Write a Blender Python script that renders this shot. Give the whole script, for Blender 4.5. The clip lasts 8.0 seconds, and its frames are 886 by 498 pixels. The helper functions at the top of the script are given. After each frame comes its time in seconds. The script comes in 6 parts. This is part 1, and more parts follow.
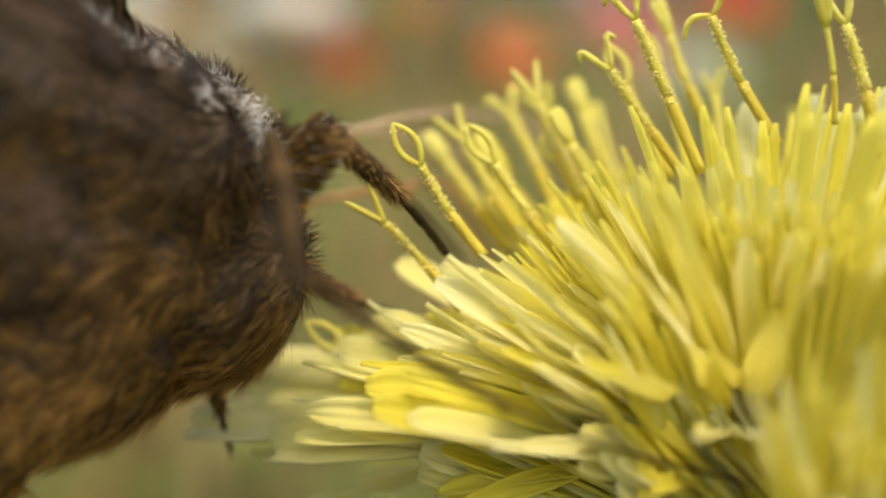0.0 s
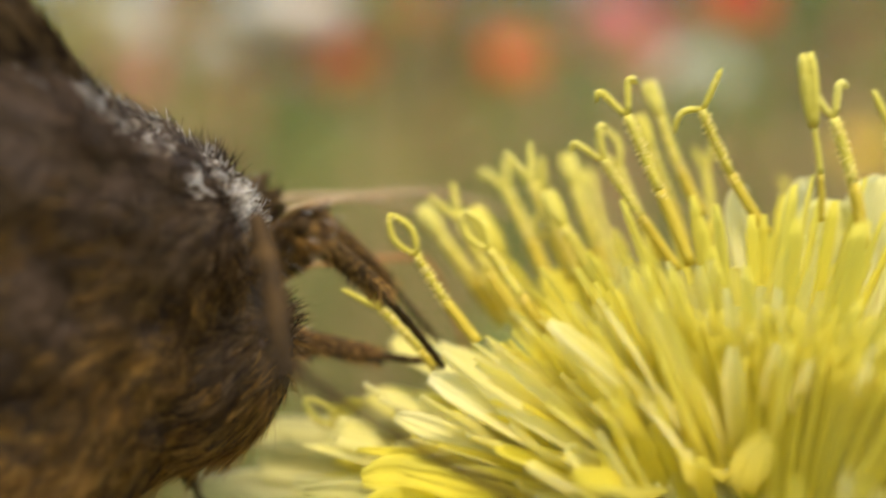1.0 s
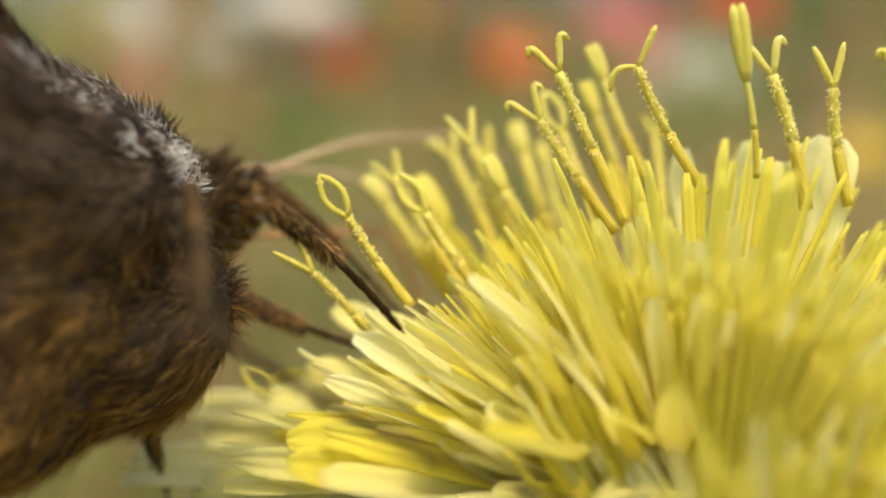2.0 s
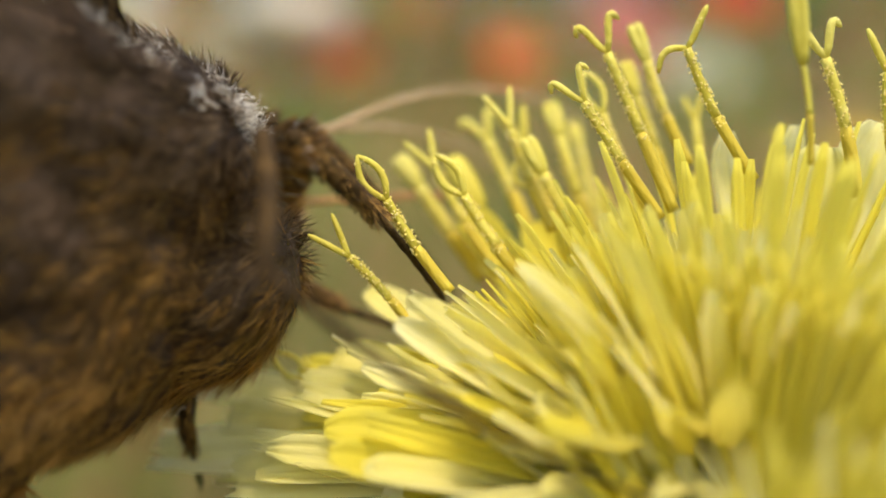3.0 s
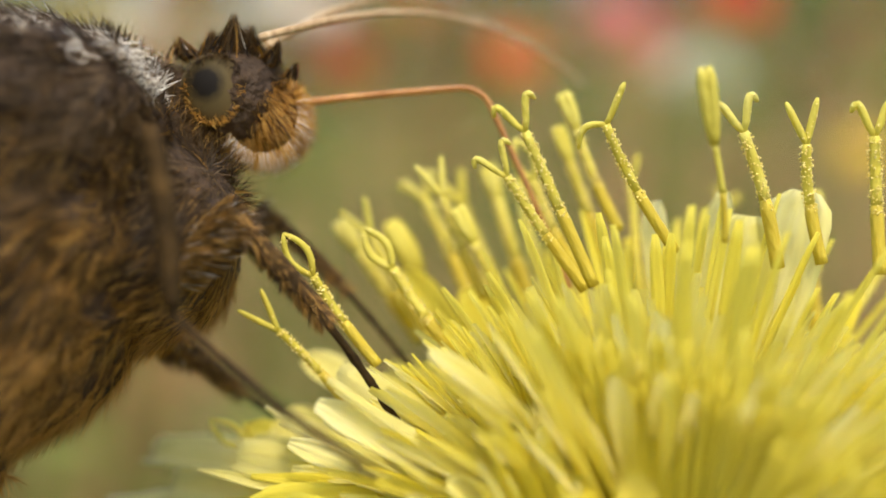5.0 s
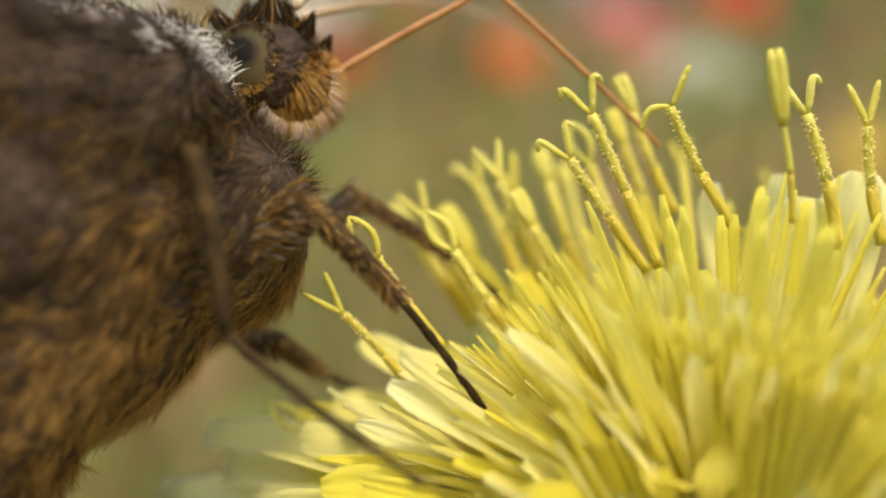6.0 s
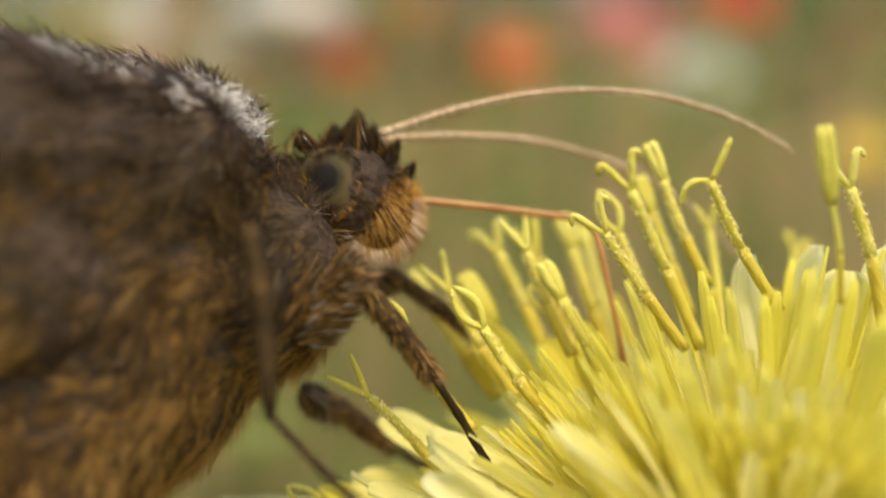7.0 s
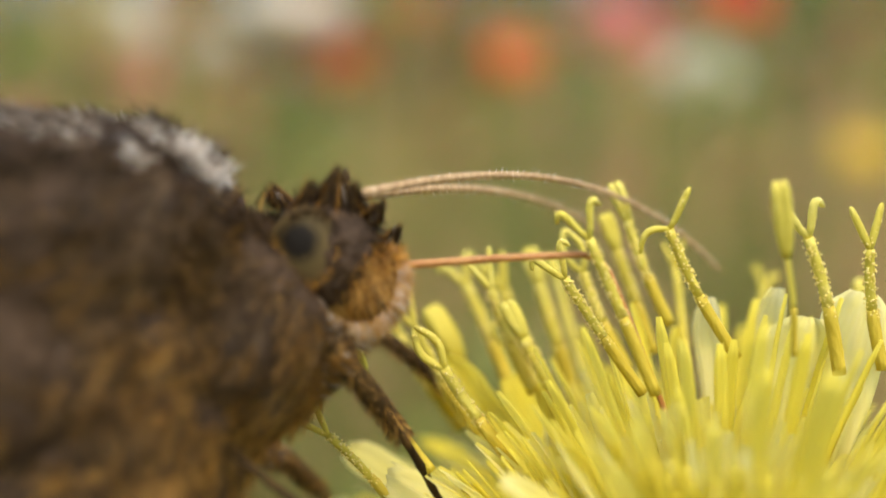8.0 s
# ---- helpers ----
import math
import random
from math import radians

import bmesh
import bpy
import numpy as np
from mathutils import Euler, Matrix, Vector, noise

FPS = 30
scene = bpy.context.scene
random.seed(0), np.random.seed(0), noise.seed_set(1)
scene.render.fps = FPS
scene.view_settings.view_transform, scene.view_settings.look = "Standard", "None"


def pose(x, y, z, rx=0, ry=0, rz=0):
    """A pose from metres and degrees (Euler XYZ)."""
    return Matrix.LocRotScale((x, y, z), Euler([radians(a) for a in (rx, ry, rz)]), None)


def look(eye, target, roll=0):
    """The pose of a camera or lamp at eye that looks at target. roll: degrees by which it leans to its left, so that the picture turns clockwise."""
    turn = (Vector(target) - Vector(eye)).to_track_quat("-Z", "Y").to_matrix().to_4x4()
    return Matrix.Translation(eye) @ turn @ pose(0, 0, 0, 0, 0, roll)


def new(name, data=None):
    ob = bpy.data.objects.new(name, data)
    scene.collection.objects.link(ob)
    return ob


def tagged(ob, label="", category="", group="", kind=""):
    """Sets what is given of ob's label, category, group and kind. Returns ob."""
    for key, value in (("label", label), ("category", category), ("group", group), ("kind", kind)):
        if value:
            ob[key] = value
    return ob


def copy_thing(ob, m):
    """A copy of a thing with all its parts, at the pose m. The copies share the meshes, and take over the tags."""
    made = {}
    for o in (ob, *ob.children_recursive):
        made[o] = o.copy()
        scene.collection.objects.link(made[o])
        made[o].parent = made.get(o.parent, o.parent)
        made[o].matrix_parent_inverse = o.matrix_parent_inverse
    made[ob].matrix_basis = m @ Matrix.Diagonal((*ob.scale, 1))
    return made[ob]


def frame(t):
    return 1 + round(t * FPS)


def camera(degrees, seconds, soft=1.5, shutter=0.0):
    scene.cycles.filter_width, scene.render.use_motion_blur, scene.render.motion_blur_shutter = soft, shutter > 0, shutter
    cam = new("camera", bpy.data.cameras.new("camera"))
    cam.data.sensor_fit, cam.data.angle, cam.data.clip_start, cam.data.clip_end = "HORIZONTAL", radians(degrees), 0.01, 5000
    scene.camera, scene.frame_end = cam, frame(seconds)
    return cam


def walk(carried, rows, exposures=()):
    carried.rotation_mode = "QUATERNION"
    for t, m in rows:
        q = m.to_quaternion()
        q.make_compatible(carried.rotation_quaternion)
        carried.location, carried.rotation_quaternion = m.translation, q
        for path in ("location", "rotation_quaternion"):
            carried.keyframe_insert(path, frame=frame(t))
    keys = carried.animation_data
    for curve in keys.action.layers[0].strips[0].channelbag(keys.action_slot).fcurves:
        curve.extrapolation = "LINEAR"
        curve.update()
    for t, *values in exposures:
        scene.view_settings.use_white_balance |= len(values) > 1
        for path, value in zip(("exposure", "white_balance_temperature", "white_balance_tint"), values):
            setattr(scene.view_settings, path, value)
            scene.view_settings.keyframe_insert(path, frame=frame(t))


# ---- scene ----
cam = camera(42.0, 8.0, soft=1.6, shutter=0.5)
cam.data.dof.use_dof = True
cam.data.dof.focus_distance = 0.0208
cam.data.dof.aperture_fstop = 37.0
EYE_Z = 0.45
walk(cam, [(0, pose(0, 0, EYE_Z, 90, 0, 0)), (8.0, pose(0, 0, EYE_Z, 90, 0, 0))], [(0, 1.22, 7700, 8), (8.0, 1.22, 7700, 8)])

# ---- light ----
SUN_EL, SUN_AZ = 60.0, 166.0   # height of the sun; degrees to the right of straight ahead
world = bpy.data.worlds.new("sky")
scene.world = world
world.use_nodes = True
sky = world.node_tree.nodes.new("ShaderNodeTexSky")
sky.sky_type, sky.sun_disc = "NISHITA", False
sky.sun_elevation, sky.sun_rotation = radians(SUN_EL), radians(SUN_AZ)
sky.air_density, sky.dust_density = 1.0, 2.0
world.node_tree.links.new(sky.outputs[0], world.node_tree.nodes["Background"].inputs[0])
world.node_tree.nodes["Background"].inputs[1].default_value = 0.15
sun = new("sun", bpy.data.lights.new("sun", "SUN"))
sun.data.energy, sun.data.angle, sun.data.color = 1.25, radians(10.0), (1.0, 0.93, 0.82)
sun_from = Vector((math.sin(radians(SUN_AZ)) * math.cos(radians(SUN_EL)), math.cos(radians(SUN_AZ)) * math.cos(radians(SUN_EL)), math.sin(radians(SUN_EL))))
sun.matrix_world = look(sun_from * 5, (0, 0, 0))

MM = 0.001


# ---- materials ----
def material(name, stops, scale=900.0, rough=0.6, through_light=0.0, bump=0.15, fine=6.0, spec=0.3, island=0.0, piece=0.0, stretch=(1, 1, 1), sheen=0.0, coat=0.0, two_skins=False):
    """A mottled surface: colour stops along a noise, a finer grain as relief, and light that passes through thin parts."""
    m = bpy.data.materials.new(name)
    m.use_nodes = True
    n, l = m.node_tree.nodes, m.node_tree.links
    b = n["Principled BSDF"]
    tc, mp = n.new("ShaderNodeTexCoord"), n.new("ShaderNodeMapping")
    mp.inputs["Scale"].default_value = stretch
    l.new(tc.outputs["Object"], mp.inputs["Vector"])
    big, small = n.new("ShaderNodeTexNoise"), n.new("ShaderNodeTexNoise")
    big.inputs["Scale"].default_value, big.inputs["Detail"].default_value = scale, 4.0
    small.inputs["Scale"].default_value, small.inputs["Detail"].default_value = scale * fine, 3.0
    ramp = n.new("ShaderNodeValToRGB")
    while len(ramp.color_ramp.elements) < len(stops):
        ramp.color_ramp.elements.new(0.5)
    for e, (at, c) in zip(ramp.color_ramp.elements, stops):
        e.position, e.color = at, (*c, 1)
    mix = n.new("ShaderNodeMath")
    mix.operation = "MULTIPLY_ADD"
    mix.inputs[1].default_value, mix.inputs[2].default_value = 0.3, 0.0
    l.new(small.outputs["Fac"], mix.inputs[0])
    add = n.new("ShaderNodeMath")
    add.operation = "MULTIPLY_ADD"
    add.inputs[1].default_value = 0.75
    l.new(big.outputs["Fac"], add.inputs[0])
    l.new(mix.outputs[0], add.inputs[2])
    last = add
    for amount, node, socket in ((island, "ShaderNodeNewGeometry", "Random Per Island"), (piece, "ShaderNodeObjectInfo", "Random")):
        if amount:
            src, ma, sub = n.new(node), n.new("ShaderNodeMath"), n.new("ShaderNodeMath")
            sub.operation, sub.inputs[1].default_value = "SUBTRACT", 0.5
            l.new(src.outputs[socket], sub.inputs[0])
            ma.operation, ma.inputs[1].default_value = "MULTIPLY_ADD", amount
            l.new(sub.outputs[0], ma.inputs[0])
            l.new(last.outputs[0], ma.inputs[2])
            last = ma
    l.new(last.outputs[0], ramp.inputs[0])
    for v in (big, small):
        l.new(mp.outputs[0], v.inputs["Vector"])
    l.new(ramp.outputs[0], b.inputs["Base Color"])
    b.inputs["Roughness"].default_value = rough
    b.inputs["Specular IOR Level"].default_value = spec
    b.inputs["Sheen Weight"].default_value = sheen
    b.inputs["Coat Weight"].default_value = coat
    if bump:
        bp = n.new("ShaderNodeBump")
        bp.inputs["Strength"].default_value, bp.inputs["Distance"].default_value = bump, 0.3 / scale
        l.new(small.outputs["Fac"], bp.inputs["Height"])
        l.new(bp.outputs[0], b.inputs["Normal"])
    if through_light:
        tr, ms = n.new("ShaderNodeBsdfTranslucent"), n.new("ShaderNodeMixShader")
        thin = n.new("ShaderNodeGamma")     # each of a sheet's two skins holds part of its colour
        thin.inputs[1].default_value = 0.36
        l.new(ramp.outputs[0], thin.inputs[0])
        l.new(thin.outputs[0] if two_skins else ramp.outputs[0], tr.inputs["Color"])
        ms.inputs[0].default_value = through_light
        l.new(b.outputs[0], ms.inputs[1])
        l.new(tr.outputs[0], ms.inputs[2])
        l.new(ms.outputs[0], n["Material Output"].inputs["Surface"])
    return m


PETAL = material("yellow_petal", [(0.25, (0.80, 0.70, 0.09)), (0.55, (0.84, 0.75, 0.12)), (0.8, (0.88, 0.81, 0.22))], 420, 0.6, 0.64, 0.2, 7, 0.15, two_skins=True, piece=0.25, stretch=(3, 3, 0.5))
# paler petals; on the hooded inner ones the tone paints in sun glare
PETAL_PALE = material("pale_yellow_petal", [(0.25, (0.86, 0.80, 0.24)), (0.55, (0.89, 0.84, 0.38)), (0.8, (0.92, 0.89, 0.58))], 420, 0.5, 0.62, 0.25, 7, 0.25, two_skins=True, piece=0.25, stretch=(3, 3, 0.5))
STYLE = material("yellow_style", [(0.25, (0.6120, 0.5130, 0.0630)), (0.55, (0.7020, 0.6210, 0.1170)), (0.8, (0.7740, 0.7200, 0.2430))], 1500, 0.5, 0.25, 0.4, 5, 0.3, piece=0.2, stretch=(1, 1, 0.5))
ANTHER = material("ochre_anther", [(0.3, (0.48, 0.35, 0.03)), (0.7, (0.68, 0.55, 0.08))], 1800, 0.55, 0.15, 0.4, stretch=(1, 1, 0.3))
POLLEN = material("pollen", [(0.3, (0.85, 0.68, 0.12)), (0.7, (0.95, 0.86, 0.42))], 9000, 0.45, 0.2, 0.2)
BRACT = material("green_bract", [(0.3, (0.05, 0.10, 0.02)), (0.7, (0.14, 0.22, 0.05))], 500, 0.6, 0.1, 0.3)
STEM = material("green_stem", [(0.3, (0.07, 0.115, 0.02)), (0.7, (0.16, 0.20, 0.04))], 200, 0.6, 0.0, 0.2, piece=0.3)
WING = material("brown_wing", [(0.34, (0.0240, 0.0136, 0.0072)), (0.44, (0.0840, 0.0480, 0.0224)), (0.54, (0.1400, 0.0840, 0.0400)), (0.62, (0.2720, 0.1400, 0.0440))], 340, 0.65, 0.22, 0.6, 9, 0.25, stretch=(1, 1, 1), sheen=0.2)
SCALES = material("wing_scales", [(0.36, (0.0192, 0.0112, 0.0064)), (0.46, (0.0840, 0.0480, 0.0216)), (0.62, (0.2000, 0.1240, 0.0560))], 300, 0.55, 0.3, 0.0, island=0.45)
FUR = material("brown_fur", [(0.32, (0.019, 0.010, 0.004)), (0.47, (0.052, 0.029, 0.010)), (0.66, (0.140, 0.082, 0.030))], 300, 0.55, 0.35, 0.0, island=0.34)
FUR_ORANGE = material("orange_fur", [(0.32, (0.1440, 0.0672, 0.0134)), (0.46, (0.3456, 0.1728, 0.0365)), (0.62, (0.5568, 0.3264, 0.0960))], 330, 0.55, 0.45, 0.0, island=0.3)
FUR_GREY = material("grey_brown_fur", [(0.32, (0.025, 0.015, 0.008)), (0.47, (0.068, 0.042, 0.021)), (0.66, (0.180, 0.120, 0.065))], 300, 0.5, 0.3, 0.0, island=0.38)
FUR_PALE = material("pale_fur", [(0.28, (0.38, 0.30, 0.22)), (0.45, (0.66, 0.59, 0.50)), (0.7, (0.86, 0.83, 0.78))], 500, 0.4, 0.35, 0.0, island=0.5)
FUR_FACE = material("bright_orange_fur", [(0.32, (0.20, 0.085, 0.012)), (0.46, (0.46, 0.22, 0.035)), (0.62, (0.68, 0.42, 0.12))], 330, 0.5, 0.45, 0.0, island=0.3)
HIDE = material("dark_hide", [(0.3, (0.0210, 0.0119, 0.0070)), (0.6, (0.0595, 0.0329, 0.0154)), (0.8, (0.1190, 0.0651, 0.0266))], 700, 0.7, 0.0, 0.6)
HIDE_ORANGE = material("orange_hide", [(0.3, (0.10, 0.05, 0.018)), (0.6, (0.24, 0.12, 0.03)), (0.8, (0.36, 0.2, 0.06))], 700, 0.7, 0.0, 0.6)
LEG = material("brown_leg", [(0.3, (0.013, 0.008, 0.003)), (0.55, (0.042, 0.024, 0.008)), (0.8, (0.11, 0.062, 0.020))], 1600, 0.7, 0.03, 0.4, spec=0.12)
ANTENNA = material("tan_antenna", [(0.3, (0.26, 0.15, 0.07)), (0.6, (0.54, 0.38, 0.22)), (0.8, (0.74, 0.60, 0.43))], 2600, 0.45, 0.15, 0.3, stretch=(3, 1, 1))
PROBOSCIS = material("amber_proboscis", [(0.3, (0.36, 0.13, 0.03)), (0.7, (0.64, 0.33, 0.12))], 1500, 0.35, 0.3, 0.2, coat=0.3)
EYE = bpy.data.materials.new("olive_eye")
EYE.use_nodes = True
nodes, links = EYE.node_tree.nodes, EYE.node_tree.links
tc, grain, ramp = nodes.new("ShaderNodeTexCoord"), nodes.new("ShaderNodeTexNoise"), nodes.new("ShaderNodeValToRGB")
away, mixed = nodes.new("ShaderNodeVectorMath"), nodes.new("ShaderNodeMath")
away.operation, away.inputs[1].default_value = "DISTANCE", (-0.00016, -0.00034, 0.00012)
links.new(tc.outputs["Object"], away.inputs[0])
grain.inputs["Scale"].default_value = 9000
links.new(tc.outputs["Object"], grain.inputs["Vector"])
mixed.operation, mixed.inputs[1].default_value = "MULTIPLY_ADD", 0.08
links.new(grain.outputs["Fac"], mixed.inputs[0])
far = nodes.new("ShaderNodeMath")
far.operation, far.inputs[1].default_value = "MULTIPLY", 900.0
links.new(away.outputs["Value"], far.inputs[0])
links.new(far.outputs[0], mixed.inputs[2])
shift = nodes.new("ShaderNodeMath")
shift.operation, shift.inputs[1].default_value = "SUBTRACT", 0.04
links.new(mixed.outputs[0], shift.inputs[0])
ramp.color_ramp.elements[0].position, ramp.color_ramp.elements[0].color = 0.20, (0.008, 0.006, 0.004, 1)
ramp.color_ramp.elements[1].position, ramp.color_ramp.elements[1].color = 0.38, (0.085, 0.062, 0.025, 1)
rim = ramp.color_ramp.elements.new(0.85)
rim.color = (0.13, 0.085, 0.035, 1)
links.new(shift.outputs[0], ramp.inputs[0])
links.new(ramp.outputs[0], nodes["Principled BSDF"].inputs["Base Color"])
nodes["Principled BSDF"].inputs["Roughness"].default_value = 0.55
nodes["Principled BSDF"].inputs["Specular IOR Level"].default_value = 0.12
SOIL = material("soil", [(0.3, (0.035, 0.028, 0.014)), (0.55, (0.075, 0.06, 0.03)), (0.75, (0.11, 0.10, 0.05))], 14, 0.9, 0.0, 0.8, 8)
GRASS = material("meadow_grass", [(0.3, (0.060, 0.110, 0.018)), (0.46, (0.210, 0.250, 0.055)), (0.54, (0.400, 0.310, 0.105)), (0.66, (0.560, 0.370, 0.190))], 12, 0.6, 0.35, 0.0, island=0.2, stretch=(1, 1, 0.12))
STALK = material("grass_stalk", [(0.2, (0.07, 0.11, 0.02)), (0.45, (0.17, 0.19, 0.045)), (0.6, (0.32, 0.22, 0.08)), (0.75, (0.46, 0.30, 0.15))], 9, 0.6, 0.3, 0.0, island=0.9, stretch=(1, 1, 0.2))
WEED_RED = material("dull_red_bud", [(0.3, (0.22, 0.05, 0.03)), (0.7, (0.42, 0.14, 0.09))], 30, 0.6, 0.25, 0.0, island=0.4)
LEAF = material("hedge_leaf", [(0.2, (0.112, 0.125, 0.022)), (0.5, (0.275, 0.237, 0.062)), (0.8, (0.450, 0.312, 0.100))], 6, 0.6, 0.3, 0.0, island=0.7)
BARK = material("bark", [(0.3, (0.07, 0.05, 0.035)), (0.7, (0.18, 0.13, 0.09))], 40, 0.85, 0.0, 0.7)
BLOOM = {
    "red": material("red_bloom", [(0.3, (0.446, 0.037, 0.031)), (0.7, (0.659, 0.085, 0.064))], 60, 0.5, 0.35, 0.1, piece=0.3),
    "scarlet": material("scarlet_bloom", [(0.3, (0.595, 0.075, 0.031)), (0.7, (0.765, 0.170, 0.085))], 60, 0.5, 0.35, 0.1, piece=0.3),
    "pink": material("pink_bloom", [(0.3, (0.531, 0.106, 0.139)), (0.7, (0.701, 0.255, 0.265))], 60, 0.5, 0.35, 0.1, piece=0.3),
    "white": material("white_bloom", [(0.3, (0.56, 0.54, 0.47)), (0.7, (0.70, 0.68, 0.62))], 60, 0.5, 0.35, 0.1, piece=0.2),
    "yellow": material("yellow_bloom", [(0.3, (0.725, 0.500, 0.037)), (0.7, (0.900, 0.688, 0.075))], 60, 0.5, 0.35, 0.1, piece=0.2),
}


# ---- builders ----
def mesh_from(name, verts, faces, mats, smooth=True, slots=None):
    me = bpy.data.meshes.new(name)
    me.from_pydata([tuple(v) for v in verts], [], faces)
    for m in mats:
        me.materials.append(m)
    if slots is not None:
        me.polygons.foreach_set("material_index", slots)
    me.polygons.foreach_set("use_smooth", [smooth] * len(me.polygons))
    me.update()
    return me


class Shape:
    """Collects vertices and faces, with a material slot each."""

    def __init__(self):
        self.v, self.f, self.s = [], [], []

    def add(self, verts, faces, slot=0):
        k = len(self.v)
        self.v += [tuple(p) for p in verts]
        self.f += [tuple(i + k for i in fc) for fc in faces]
        self.s += [slot] * len(faces)

    def tube(self, path, radii, sides=8, slot=0, caps=True):
        path = [Vector(p) for p in path]
        ring, faces, side = [], [], None
        for i, p in enumerate(path):
            d = (path[min(i + 1, len(path) - 1)] - path[max(i - 1, 0)]).normalized()
            if side is None:
                side = d.orthogonal().normalized()
            side = (side - d * side.dot(d)).normalized()
            up = d.cross(side)
            r = radii[i] if hasattr(radii, "__len__") else radii
            ring += [p + (side * math.cos(a) + up * math.sin(a)) * r for a in (2 * math.pi * j / sides for j in range(sides))]
        for i in range(len(path) - 1):
            faces += [(i * sides + j, i * sides + (j + 1) % sides, (i + 1) * sides + (j + 1) % sides, (i + 1) * sides + j) for j in range(sides)]
        if caps:
            faces += [tuple(range(sides - 1, -1, -1)), tuple(range((len(path) - 1) * sides, len(path) * sides))]
        self.add(ring, faces, slot)

    def ball(self, c, r, seg=16, rings=10, slot=0, squash=(1, 1, 1), turn=None, rough=0.0, freq=1.0):
        c, vs, fs = Vector(c), [], []
        for i in range(rings + 1):
            a = math.pi * i / rings
            for j in range(seg):
                b = 2 * math.pi * j / seg
                u = Vector((math.sin(a) * math.cos(b), math.sin(a) * math.sin(b), math.cos(a)))
                k = 1 + rough * noise.noise(u * freq * 3 + c * 700)
                p = Vector((u.x * squash[0], u.y * squash[1], u.z * squash[2])) * r * k
                vs.append(c + (turn @ p if turn else p))
        for i in range(rings):
            fs += [(i * seg + j, (i + 1) * seg + j, (i + 1) * seg + (j + 1) % seg, i * seg + (j + 1) % seg) for j in range(seg)]
        self.add(vs, fs, slot)

    def grain(self, c, r, slot=0):
        """A tiny eight-sided grain."""
        c = Vector(c)
        pts = [c + Vector(d) * r for d in ((1, 0, 0), (-1, 0, 0), (0, 1, 0), (0, -1, 0), (0, 0, 1), (0, 0, -1))]
        self.add(pts, [(0, 2, 4), (2, 1, 4), (1, 3, 4), (3, 0, 4), (2, 0, 5), (1, 2, 5), (3, 1, 5), (0, 3, 5)], slot)

    def hair(self, p, d, side, length, width, droop, slot=0):
        """A flat, pointed hair or scale of two bends."""
        q = p + d * length * 0.55 + droop * length * 0.12
        t = p + d * length + droop * length * 0.42
        self.add([p - side * width, p + side * width, q + side * width * 0.8, q - side * width * 0.8, t], [(0, 1, 2, 3), (3, 2, 4)], slot)

    def mesh(self, name, mats, smooth=True):
        return mesh_from(name, self.v, self.f, mats, smooth, self.s)


def part(name, me, parent, label="", m=None):
    ob = new(name, me)
    ob.parent = parent
    if m is not None:
        ob.matrix_basis = m
    return tagged(ob, label)


def empty(name, m, label, category, group="", kind=""):
    ob = new(name)
    ob.empty_display_size = 0.005
    ob.matrix_basis = m
    return tagged(ob, label, category, group, kind)


def axis_pose(origin, z_dir, inner):
    """A pose with +Z along z_dir and +Y turned towards inner."""
    z = Vector(z_dir).normalized()
    y = Vector(inner) - z * Vector(inner).dot(z)
    y = y.normalized() if y.length > 1e-4 else z.orthogonal().normalized()
    x = y.cross(z)
    return Matrix.Translation(origin) @ Matrix((x, y, z)).transposed().to_4x4()


